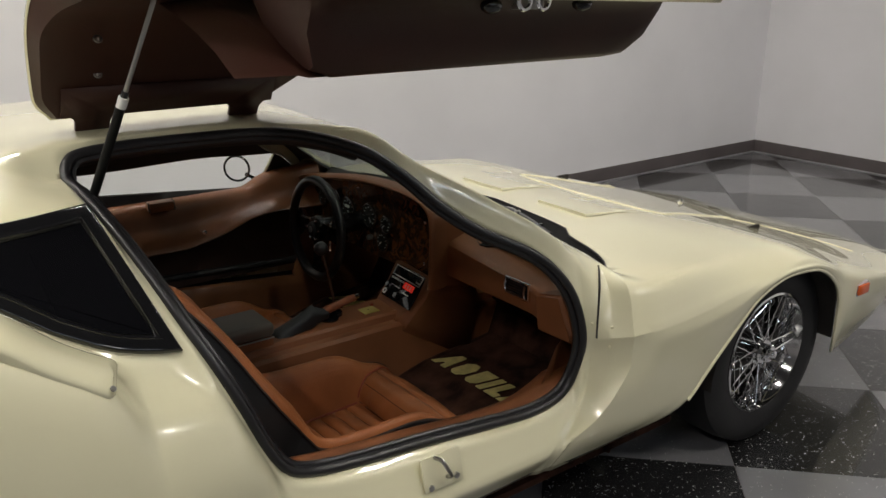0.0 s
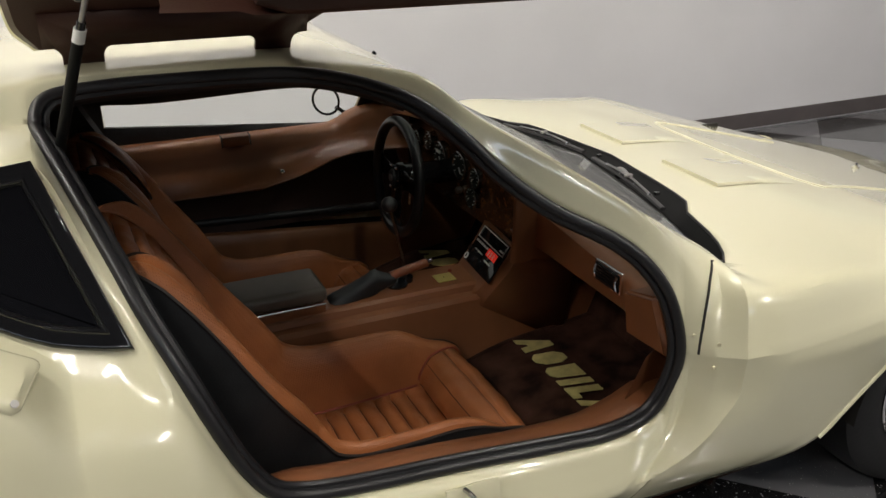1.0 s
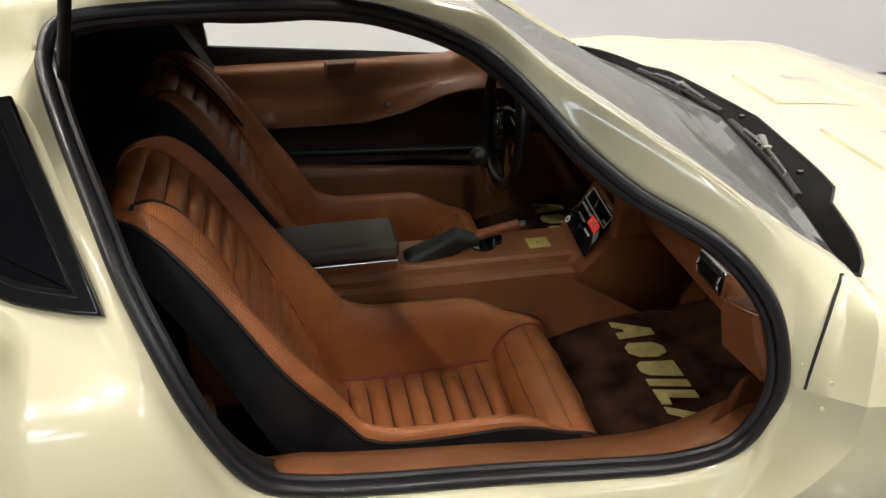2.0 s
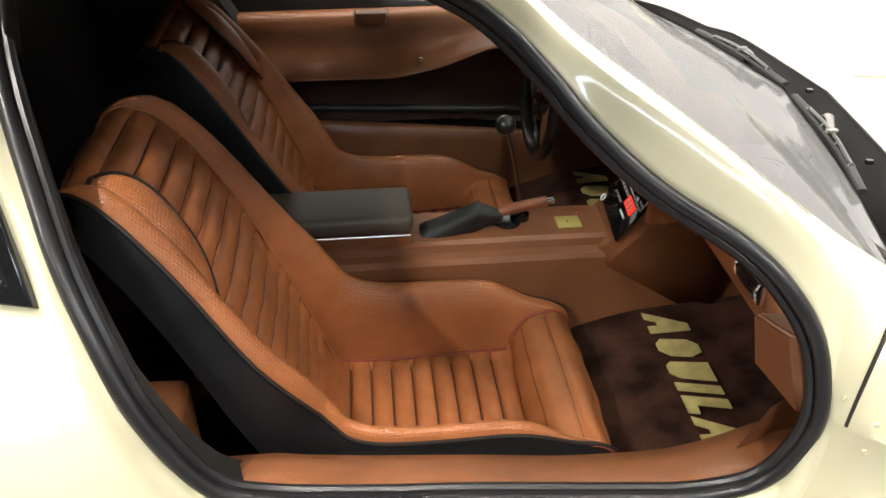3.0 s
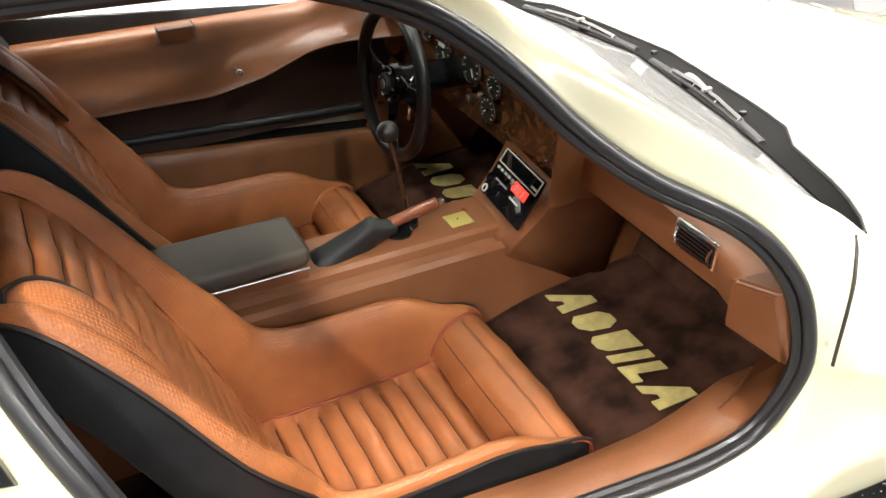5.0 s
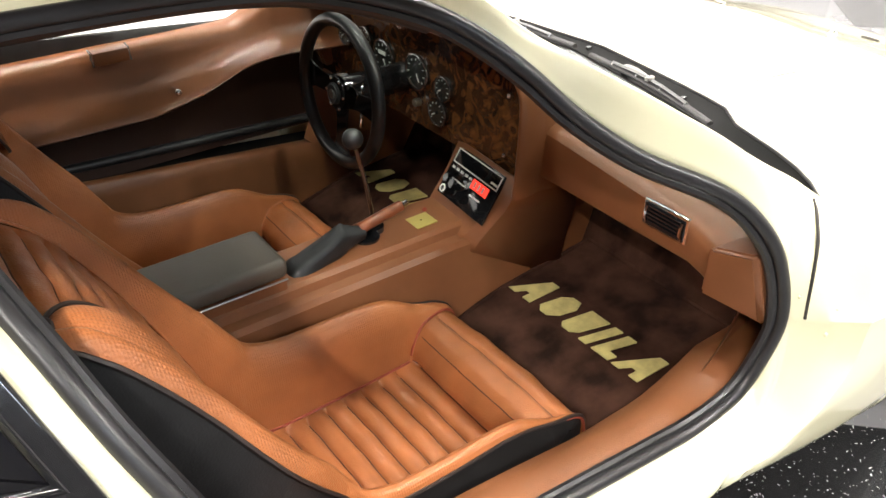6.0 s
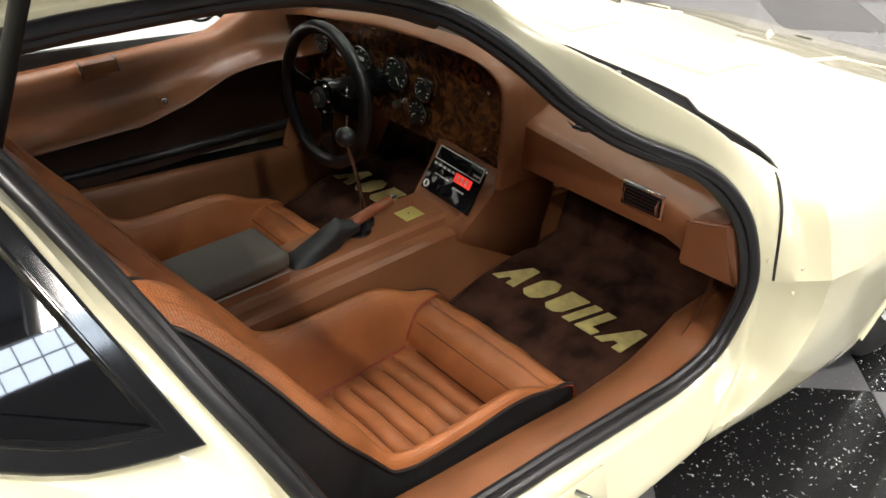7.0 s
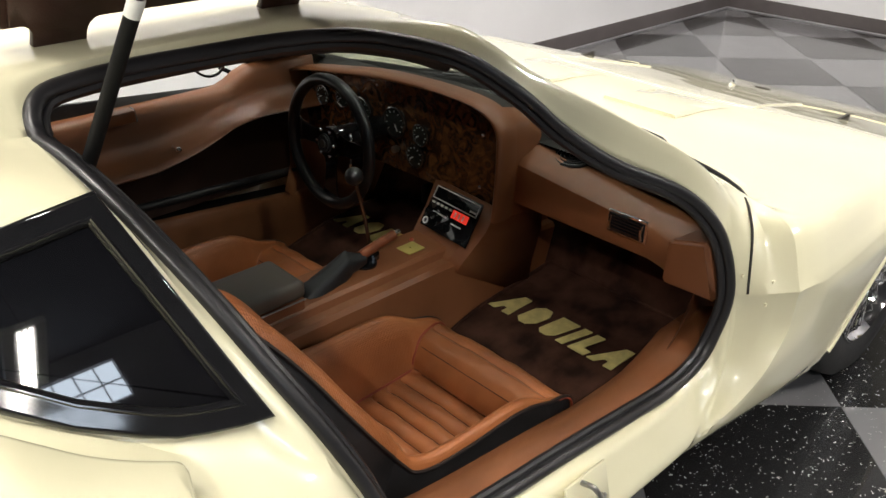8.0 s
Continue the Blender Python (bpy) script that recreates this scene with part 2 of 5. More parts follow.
def disc(r, d, m, n=24, bevel=0.0):
    """A short cylinder along its own z, at the pose m."""
    bm = bmesh.new()
    bmesh.ops.create_cone(bm, cap_ends=True, segments=n, radius1=r, radius2=r, depth=d)
    if bevel:
        bmesh.ops.bevel(bm, geom=[e for e in bm.edges if len(e.link_faces) == 2 and any(len(f.verts) > 4 for f in e.link_faces)], offset=bevel, segments=2, affect="EDGES")
    bmesh.ops.transform(bm, matrix=m, verts=bm.verts)
    return bm


def ring(R, r, m, n=40, k=10):
    rows = []
    for i in range(n):
        a = i * math.tau / n
        rows.append([Vector(((R + r * math.cos(b * math.tau / k)) * math.cos(a), (R + r * math.cos(b * math.tau / k)) * math.sin(a), r * math.sin(b * math.tau / k))) for b in range(k)])
    bm = sheet(rows, True, True)
    bmesh.ops.recalc_face_normals(bm, faces=bm.faces)
    bmesh.ops.transform(bm, matrix=m, verts=bm.verts)
    return bm


def ball(r, at, sx=1, sy=1, sz=1, sub=2):
    bm = bmesh.new()
    bmesh.ops.create_icosphere(bm, subdivisions=sub, radius=r)
    bmesh.ops.transform(bm, matrix=Matrix.LocRotScale(at, None, (sx, sy, sz)), verts=bm.verts)
    return bm


def prism(outline, depth, m, bevel=0.0):
    """An outline in its own xy plane, thickened along z, at the pose m."""
    bm = bmesh.new()
    f = bm.faces.new([bm.verts.new((x, y, 0)) for x, y in outline])
    r = bmesh.ops.extrude_face_region(bm, geom=[f])
    bmesh.ops.translate(bm, verts=[v for v in r["geom"] if isinstance(v, bmesh.types.BMVert)], vec=(0, 0, depth))
    bmesh.ops.recalc_face_normals(bm, faces=bm.faces)
    if bevel:
        bmesh.ops.bevel(bm, geom=bm.edges, offset=bevel, segments=2, affect="EDGES")
    bmesh.ops.transform(bm, matrix=m, verts=bm.verts)
    return bm


def join(*bms):
    out = bms[0]
    for b in bms[1:]:
        me = bpy.data.meshes.new("joined")
        b.to_mesh(me)
        b.free()
        out.from_mesh(me)
        bpy.data.meshes.remove(me)
    return out


def empty(name, at, label, category, group=""):
    o = new(name)
    o.empty_display_size = 0.1
    o.location = at
    return tagged(o, label, category, group)


def thicken(o, t, offset=-1.0):
    s = o.modifiers.new("thickness", "SOLIDIFY")
    s.thickness, s.offset = t, offset
    return o


# ---------------- room ----------------
RX0, RX1, RY0, RY1, RH = -7.0, 6.6, -8.0, 4.19, 6.6
LZ = 4.35  # height of the hanging lights


def structure(name, bm, material, label, category):
    o = part(name, bm, material, smooth=False)
    return tagged(o, label, category, kind="structure")


structure("wall_north", block(RX0 - 0.2, RX1 + 0.2, RY1, RY1 + 0.2, 0, RH), WALL, "plain pale grey painted showroom wall", "wall")
structure("wall_east", block(RX1, RX1 + 0.2, RY0, RY1, 0, RH), WALL, "plain pale grey painted showroom wall", "wall")
# west and south walls are unseen, kept dark so they bounce less light
structure("wall_west", block(RX0 - 0.2, RX0, RY0, RY1, 0, RH), FILL_CUT_WALL, "unseen mid grey showroom wall, darkened to cut fill light", "wall")
structure("ceiling", block(RX0 - 0.2, RX1 + 0.2, RY0 - 0.2, RY1 + 0.2, RH, RH + 0.2), CEIL, "plain dark grey showroom ceiling", "ceiling")
structure("baseboard_north", block(RX0, RX1 - 0.012, RY1 - 0.012, RY1 - 0.001, 0.012, 0.11, 0.002), BASEB, "dark grey rubber baseboard along the wall", "baseboard")
structure("baseboard_east", block(RX1 - 0.012, RX1 - 0.001, RY0, RY1, 0.012, 0.11, 0.002), BASEB, "dark grey rubber baseboard along the wall", "baseboard")
# south wall with a high strip of factory windows in it
WX0, WX1, WZ0, WZ1 = -2.6, 3.20, 5.70, 6.32
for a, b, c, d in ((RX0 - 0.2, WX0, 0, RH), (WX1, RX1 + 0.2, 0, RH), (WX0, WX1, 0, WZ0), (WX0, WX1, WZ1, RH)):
    structure("wall_south", block(a, b, RY0 - 0.2, RY0, c, d), FILL_CUT_WALL, "unseen mid grey showroom wall, darkened to cut fill light", "wall")
win = tagged(part("window_1", block(WX0, WX1, RY0 - 0.07, RY0 - 0.06, WZ0, WZ1), DAYGLOW, smooth=False), "high bright strip window with thin glazing bars", "window", kind="structure")
for k in range(22):
    x = WX0 + (WX1 - WX0) * k / 21
    part("glazing_bar", block(x - 0.008, x + 0.008, RY0 - 0.055, RY0 - 0.03, WZ0, WZ1), BASEB, win, smooth=False)
for k in range(3):
    z = WZ0 + (WZ1 - WZ0) * k / 2
    part("glazing_bar", block(WX0, WX1, RY0 - 0.053, RY0 - 0.032, z - 0.008, z + 0.008), BASEB, win, smooth=False)
floor = structure("floor", block(RX0 - 0.2, RX1 + 0.2, RY0 - 0.2, RY1 + 0.2, -0.2, -0.003), BASEB, "checkerboard floor of speckled black and grey vinyl tiles", "floor")


def strip_light(x, y, level=1.0):
    e = empty("strip_light", (x, y, LZ), "white fluorescent strip light hanging under the ceiling", "ceiling light", "hanging strip lights")
    part("housing", block(x - 0.17, x + 0.17, y - 0.46, y + 0.46, LZ, LZ + 0.07, 0.01), HOUSING, e)
    for dx, w in ((-0.071, 0.010), (-0.022, 0.009), (0.022, 0.009), (0.071, 0.010)):
        part("louvre_bar", block(x + dx - w, x + dx + w, y - 0.46, y + 0.46, LZ - 0.013, LZ - 0.009), HOUSING, e, smooth=False)
    for dy in (-0.4, 0.4):
        part("hanger", tube([(x, y + dy, LZ + 0.07), (x, y + dy, RH)], 0.006, 6), BASEB, e)
    lamp(x, y, LZ - 0.006, 0.12, 0.90, LAMP_POWER * level)


for lx, ly, lv in ((1.42, -4.05, 0.25), (-2.5, -1.4, 1.65), (1.42, -0.6, 0.8), (4.3, -2.0, 1.6), (-3.4, 1.0, 1.1), (-1.0, 1.0, 1.05), (1.42, 1.0, 0.5), (3.9, 1.0, 0.6), (-3.4, 3.2, 0.8), (-1.0, 3.2, 0.7), (1.42, 3.2, 0.6), (3.9, 3.2, 0.7)):
    strip_light(lx, ly, lv)

# ---------------- the car ----------------
car = empty("sports_car", (1.1, YC, 0), "low cream fibreglass sports car with raised gullwing door", "car")

# edge of the door opening: upper and lower chain, x, h, z
TOP = [(0.360, 0.400, 1.100), (0.372, 0.370, 1.128), (0.410, 0.345, 1.142), (0.51, 0.332, 1.147), (0.62, 0.334, 1.148), (0.75, 0.348, 1.149), (0.85, 0.375, 1.146), (0.93, 0.410, 1.132), (1.01, 0.455, 1.106), (1.065, 0.490, 1.072), (1.12, 0.532, 1.022), (1.18, 0.575, 0.957), (1.26, 0.630, 0.893), (1.37, 0.697, 0.833), (1.43, 0.738, 0.776), (1.472, 0.765, 0.700), (1.490, 0.785, 0.590)]
BOT = [(0.360, 0.400, 1.100), (0.370, 0.462, 1.084), (0.400, 0.553, 1.022), (0.440, 0.645, 0.930), (0.468, 0.703, 0.858), (0.503, 0.752, 0.778), (0.537, 0.785, 0.694), (0.578, 0.789, 0.593), (0.625, 0.786, 0.520), (0.690, 0.778, 0.485), (0.80, 0.776, 0.466), (1.00, 0.774, 0.446), (1.20, 0.773, 0.422), (1.32, 0.773, 0.412), (1.42, 0.774, 0.430), (1.472, 0.778, 0.490), (1.490, 0.785, 0.590)]
X_R, X_F = 0.360, 1.490


def chain(c, x):
    a = np.array(c)
    return pchip(a[:, 0], a[:, 1:], x)[0]


# upper skin: station, then points from the centre line to the edge (x, h, z); None: the chain
UP = [
    (-1.30, (-1.30, 0, 0.90), (-1.30, 0.30, 0.89), (-1.30, 0.50, 0.87), (-1.30, 0.60, 0.85), (-1.30, 0.66, 0.82)),
    (-0.70, (-0.70, 0, 1.04), (-0.70, 0.25, 1.035), (-0.70, 0.42, 1.02), (-0.70, 0.52, 1.00), (-0.70, 0.58, 0.97)),
    (-0.10, (-0.10, 0, 1.135), (-0.10, 0.20, 1.132), (-0.10, 0.34, 1.125), (-0.10, 0.42, 1.115), (-0.10, 0.48, 1.10)),
    (0.20, (0.20, 0, 1.165), (0.20, 0.18, 1.163), (0.20, 0.30, 1.158), (0.20, 0.38, 1.150), (0.20, 0.43, 1.140)),
    (0.36, (0.36, 0, 1.173), (0.36, 0.17, 1.171), (0.36, 0.28, 1.166), (0.36, 0.34, 1.158), None),
    (0.80, (0.80, 0, 1.178), (0.80, 0.16, 1.175), (0.80, 0.26, 1.170), (0.80, 0.325, 1.162), None),
    (0.93, (0.92, 0, 1.166), (0.93, 0.17, 1.162), (0.99, 0.31, 1.148), (0.94, 0.378, 1.150), None),
    (1.02, (1.03, 0, 1.140), (1.045, 0.18, 1.131), (1.105, 0.385, 1.090), (1.035, 0.428, 1.136), None),
    (1.15, (1.15, 0, 1.076), (1.145, 0.24, 1.070), (1.175, 0.452, 1.040), (1.15, 0.513, 1.052), None),
    (1.30, (1.335, 0, 0.978), (1.315, 0.29, 0.972), (1.31, 0.545, 0.955), (1.30, 0.612, 0.957), None),
    (1.44, (1.512, 0, 0.882), (1.475, 0.34, 0.876), (1.45, 0.640, 0.860), (1.44, 0.702, 0.855), None),
    (1.49, (1.560, 0, 0.856), (1.523, 0.35, 0.849), (1.505, 0.670, 0.822), (1.50, 0.732, 0.788), None),
    (1.535, (1.616, 0, 0.826), (1.572, 0.36, 0.818), (1.590, 0.694, 0.769), (1.566, 0.785, 0.712), (1.528, 0.852, 0.604)),
    (1.550, (1.640, 0, 0.812), (1.596, 0.365, 0.804), (1.612, 0.702, 0.752), (1.588, 0.826, 0.728), (1.558, 0.890, 0.613)),
    (1.565, (1.665, 0, 0.800), (1.620, 0.37, 0.792), (1.616, 0.706, 0.745), (1.604, 0.831, 0.729), (1.568, 0.892, 0.614)),
    (1.63, (1.745, 0, 0.757), (1.692, 0.38, 0.748), (1.628, 0.708, 0.733), (1.67, 0.842, 0.724), (1.65, 0.905, 0.617)),
    (1.68, (1.846, 0, 0.740), (1.794, 0.395, 0.737), (1.645, 0.712, 0.733), (1.72, 0.842, 0.725), (1.70, 0.905, 0.618)),
    (1.73, (1.885, 0, 0.737), (1.842, 0.39, 0.736), (1.715, 0.714, 0.734), (1.78, 0.840, 0.727), (1.75, 0.906, 0.620)),
    (2.00, (2.05, 0, 0.726), (2.04, 0.35, 0.728), (2.02, 0.62, 0.724), (2.02, 0.815, 0.710), (2.00, 0.905, 0.642)),
    (2.30, (2.32, 0, 0.688), (2.31, 0.33, 0.692), (2.30, 0.58, 0.698), (2.30, 0.770, 0.694), (2.30, 0.893, 0.668)),
    (2.65, (2.65, 0, 0.616), (2.65, 0.30, 0.616), (2.65, 0.55, 0.612), (2.65, 0.72, 0.602), (2.65, 0.865, 0.562)),
    (3.00, (3.00, 0, 0.532), (3.00, 0.28, 0.530), (3.00, 0.50, 0.520), (3.00, 0.67, 0.502), (3.00, 0.83, 0.46)),
    (3.35, (3.50, 0, 0.40), (3.50, 0.26, 0.40), (3.48, 0.46, 0.405), (3.45, 0.62, 0.40), (3.42, 0.74, 0.37)),
]
# lower skin: station, then points from the edge of the opening to the bottom; None: the chain or the upper skin's edge
LOW = [
    (-1.30, None, (-1.3, 0.76, 0.78), (-1.3, 0.84, 0.70), (-1.3, 0.90, 0.60), (-1.3, 0.91, 0.50), (-1.3, 0.88, 0.38), (-1.3, 0.80, 0.26)),
    (-0.70, None, (-0.7, 0.66, 0.96), (-0.7, 0.72, 0.96), (-0.7, 0.88, 0.97), (-0.7, 0.95, 0.68), (-0.7, 0.92, 0.42), (-0.7, 0.84, 0.25)),
    (-0.25, None, (-0.25, 0.56, 1.055), (-0.25, 0.64, 1.03), (-0.25, 0.87, 1.03), (-0.25, 0.94, 0.72), (-0.25, 0.92, 0.44), (-0.25, 0.84, 0.25)),
    (0.02, None, (0.02, 0.568, 1.060), (0.02, 0.628, 1.005), (0.02, 0.864, 1.005), (0.02, 0.93, 0.68), (0.02, 0.90, 0.43), (0.02, 0.835, 0.25)),
    (0.20, None, (0.20, 0.566, 1.075), (0.20, 0.672, 0.925), (0.20, 0.860, 0.900), (0.20, 0.918, 0.63), (0.20, 0.89, 0.42), (0.20, 0.83, 0.25)),
    (0.30, None, (0.30, 0.564, 1.080), (0.30, 0.712, 0.862), (0.30, 0.856, 0.830), (0.30, 0.910, 0.60), (0.30, 0.885, 0.42), (0.30, 0.825, 0.25)),
    (0.36, None, (0.36, 0.563, 1.073), (0.36, 0.738, 0.822), (0.36, 0.855, 0.735), (0.36, 0.905, 0.59), (0.36, 0.88, 0.41), (0.36, 0.82, 0.25)),
    (0.43, None, (0.43, 0.665, 0.920), (0.43, 0.748, 0.800), (0.43, 0.845, 0.72), (0.43, 0.893, 0.58), (0.43, 0.872, 0.40), (0.43, 0.82, 0.25)),
    (0.50, None, (0.50, 0.775, 0.762), (0.50, 0.800, 0.735), (0.50, 0.838, 0.69), (0.50, 0.878, 0.57), (0.50, 0.862, 0.39), (0.50, 0.815, 0.25)),
    (0.56, None, (0.56, 0.802, 0.625), (0.56, 0.816, 0.612), (0.56, 0.838, 0.59), (0.56, 0.862, 0.52), (0.56, 0.85, 0.38), (0.56, 0.81, 0.25)),
    (0.63, None, (0.63, 0.803, 0.505), (0.63, 0.815, 0.480), (0.63, 0.828, 0.445), (0.63, 0.841, 0.400), (0.63, 0.844, 0.375), (0.63, 0.805, 0.25)),
    (0.80, None, (0.80, 0.799, 0.452), (0.80, 0.812, 0.425), (0.80, 0.826, 0.393), (0.80, 0.840, 0.360), (0.80, 0.842, 0.345), (0.80, 0.80, 0.25)),
    (1.10, None, (1.10, 0.796, 0.422), (1.10, 0.810, 0.398), (1.10, 0.825, 0.368), (1.10, 0.838, 0.340), (1.10, 0.840, 0.326), (1.10, 0.795, 0.25)),
    (1.36, None, (1.36, 0.789, 0.404), (1.355, 0.801, 0.386), (1.345, 0.816, 0.362), (1.33, 0.832, 0.336), (1.318, 0.836, 0.320), (1.30, 0.79, 0.25)),
    (1.45, None, (1.45, 0.787, 0.445), (1.445, 0.797, 0.430), (1.43, 0.810, 0.405), (1.40, 0.820, 0.375), (1.355, 0.832, 0.325), (1.33, 0.80, 0.25)),
    (1.49, None, (1.49, 0.790, 0.560), (1.487, 0.797, 0.52), (1.475, 0.806, 0.455), (1.43, 0.82, 0.39), (1.375, 0.838, 0.335), (1.345, 0.80, 0.25)),
    (1.535, None, (1.526, 0.851, 0.572), (1.520, 0.850, 0.53), (1.490, 0.848, 0.46), (1.442, 0.846, 0.396), (1.384, 0.846, 0.343), (1.355, 0.80, 0.248)),
    (1.550, None, (1.558, 0.888, 0.585), (1.556, 0.888, 0.535), (1.509, 0.886, 0.465), (1.458, 0.872, 0.402), (1.395, 0.850, 0.348), (1.362, 0.80, 0.246)),
    (1.565, None, (1.568, 0.8895, 0.585), (1.566, 0.8895, 0.54), (1.522, 0.888, 0.465), (1.47, 0.8745, 0.40), (1.41, 0.855, 0.345), (1.375, 0.80, 0.243)),
    (1.63, None, (1.65, 0.908, 0.585), (1.645, 0.905, 0.54), (1.63, 0.899, 0.47), (1.60, 0.889, 0.40), (1.57, 0.873, 0.335), (1.55, 0.83, 0.272)),
    (1.80, None, (1.80, 0.912, 0.585), (1.80, 0.910, 0.55), (1.80, 0.906, 0.50), (1.80, 0.902, 0.45), (1.80, 0.898, 0.40), (1.80, 0.893, 0.350)),
    (1.87, None, (1.87, 0.914, 0.59), (1.87, 0.912, 0.565), (1.87, 0.909, 0.53), (1.87, 0.905, 0.49), (1.87, 0.901, 0.45), (1.87, 0.897, 0.415)),
    (1.97, None, (1.97, 0.917, 0.605), (1.97, 0.916, 0.59), (1.97, 0.913, 0.57), (1.97, 0.910, 0.55), (1.97, 0.906, 0.53), (1.97, 0.902, 0.508)),
    (2.10, None, (2.10, 0.915, 0.640), (2.10, 0.916, 0.633), (2.10, 0.915, 0.626), (2.10, 0.913, 0.620), (2.10, 0.910, 0.613), (2.10, 0.905, 0.606)),
    (2.24, None, (2.24, 0.906, 0.658), (2.24, 0.912, 0.654), (2.24, 0.913, 0.650), (2.24, 0.912, 0.646), (2.24, 0.910, 0.642), (2.24, 0.905, 0.638)),
    (2.38, None, (2.38, 0.898, 0.645), (2.38, 0.904, 0.641), (2.38, 0.906, 0.637), (2.38, 0.906, 0.633), (2.38, 0.904, 0.629), (2.38, 0.900, 0.624)),
    (2.53, None, (2.53, 0.888, 0.596), (2.53, 0.895, 0.588), (2.53, 0.896, 0.580), (2.53, 0.895, 0.572), (2.53, 0.893, 0.564), (2.53, 0.89, 0.555)),
    (2.61, None, (2.61, 0.884, 0.552), (2.61, 0.887, 0.533), (2.61, 0.887, 0.513), (2.61, 0.886, 0.493), (2.61, 0.884, 0.472), (2.61, 0.88, 0.45)),
    (2.65, None, (2.65, 0.884, 0.53), (2.65, 0.886, 0.49), (2.65, 0.884, 0.43), (2.65, 0.88, 0.37), (2.65, 0.87, 0.31), (2.65, 0.86, 0.25)),
    (3.00, None, (3.00, 0.838, 0.44), (3.00, 0.838, 0.40), (3.00, 0.83, 0.36), (3.00, 0.82, 0.31), (3.00, 0.80, 0.26), (3.00, 0.77, 0.21)),
    (3.35, None, (3.42, 0.745, 0.36), (3.42, 0.745, 0.33), (3.42, 0.74, 0.30), (3.41, 0.73, 0.27), (3.40, 0.71, 0.23), (3.40, 0.68, 0.20)),
]


def stations():
    s = list(np.arange(-1.30, 0.30, 0.05)) + [0.30, 0.33, 0.35]
    u = np.linspace(0, math.pi, 90)
    s += list(X_R + (X_F - X_R) * (1 - np.cos(u)) / 2)
    s += [1.50, 1.51, 1.52, 1.528, 1.532, 1.535, 1.538, 1.541, 1.544, 1.547, 1.55, 1.553, 1.557, 1.561, 1.565, 1.575, 1.59, 1.61, 1.63, 1.64, 1.65, 1.66, 1.68, 1.70]
    s += list(np.arange(1.73, 2.75, 0.025)) + list(np.arange(2.75, 3.36, 0.05))
    return sorted(set(round(float(v), 5) for v in s))


ST = stations()


def crisp(st, pts):
    """Smooth along the car, but straight between the stations of the step behind the fender."""
    out = np.array(pchip(st, pts, ST))
    a = np.array(pts, float)
    for i, v in enumerate(ST):
        if 1.535 <= v <= 1.565:
            out[i] = [np.interp(v, st, a[:, c]) for c in range(3)]
    return out


def skin_rows():
    """Dense rows (lists of x, h, z along the stations) of the upper and the lower skin, from the centre line down."""
    su = [r[0] for r in UP]
    up = []
    for k in range(5):
        pts = [r[k + 1] if r[k + 1] is not None else (r[0], *chain(TOP, r[0])) for r in UP]
        up.append(crisp(su, pts))
    sl = [r[0] for r in LOW]
    low = []
    for k in range(7):
        pts = [r[k + 1] if r[k + 1] is not None else (r[0], *chain(BOT, min(max(r[0], X_R), X_F))) for r in LOW]
        low.append(crisp(sl, pts))
    for i, s in enumerate(ST):
        if X_R <= s <= X_F:
            up[4][i] = (s, *chain(TOP, s))
            low[0][i] = (s, *chain(BOT, s))
        else:
            low[0][i] = up[4][i]
    return up, low


UPROWS, LOWROWS = skin_rows()


def cross(rows, n):
    """Finer points across the rows at each station."""
    k = len(rows)
    q = np.linspace(0, k - 1, (k - 1) * n + 1)
    return [pchip(range(k), [r[i] for r in rows], q) for i in range(len(ST))]


NU = 6
UPG, LOWG = cross(UPROWS, NU), cross(LOWROWS, 5)


def idx(s):
    return min(range(len(ST)), key=lambda i: abs(ST[i] - s))


I_TOP, I_GLASS, I_COWL = idx(1.02), idx(1.63), idx(1.68)
# the bonnet's edge steps back beyond the wipers and runs in to the foot of the pillar
for j in range(2 * NU + 1):
    edge_x = float(np.interp(UPG[I_COWL][j][1], (0.0, 0.25, 0.37, 0.405, 0.43, 0.46, 0.52, 0.60, 0.66, 0.69, 0.712), (1.846, 1.820, 1.803, 1.792, 1.765, 1.746, 1.730, 1.706, 1.676, 1.654, 1.634)))
    f_ = (edge_x - UPG[I_GLASS][j][0]) / (UPG[I_COWL][j][0] - UPG[I_GLASS][j][0])
    for i in range(I_GLASS + 1, idx(1.70) + 1):
        UPG[i][j][0] = UPG[I_GLASS][j][0] + (UPG[i][j][0] - UPG[I_GLASS][j][0]) * f_
# beyond the opening both skins run into each other smoothly
for i, s in enumerate(ST):
    if s < X_R - 0.02 or s > 1.56:
        allrows = [r[i] for r in UPROWS] + [r[i] for r in LOWROWS[1:]]
        k = 1.0 if s < X_R else min(1.0, max(0.0, (s - 1.90) / 0.30))
        UPG[i] = UPG[i] * (1 - k) + k * pchip(range(11), allrows, np.linspace(0, 4, 4 * NU + 1))
        LOWG[i] = LOWG[i] * (1 - k) + k * pchip(range(11), allrows, np.linspace(4, 10, 31))


def mirrored(rows):
    return [[Vector((p.x, 2 * YC - p.y, p.z)) for p in r] for r in rows]


upper = [[P(*p) for p in r] for r in UPG]
lower = [[P(*p) for p in r] for r in LOWG]


def is_glass(i, j):
    return j < 2 * NU and I_TOP <= i < I_GLASS


def is_cowl(i, j):
    return j < 2 * NU and I_GLASS <= i < I_COWL


def both(rows, keep=None):
    b = join(sheet(rows, keep=keep), sheet(mirrored(rows), keep=keep))
    return weld(b)


body = part("body_shell", weld(join(both(upper, lambda i, j: not is_glass(i, j) and not is_cowl(i, j)), both(lower))), CREAM, car, angle=24)
thicken(body, 0.006)
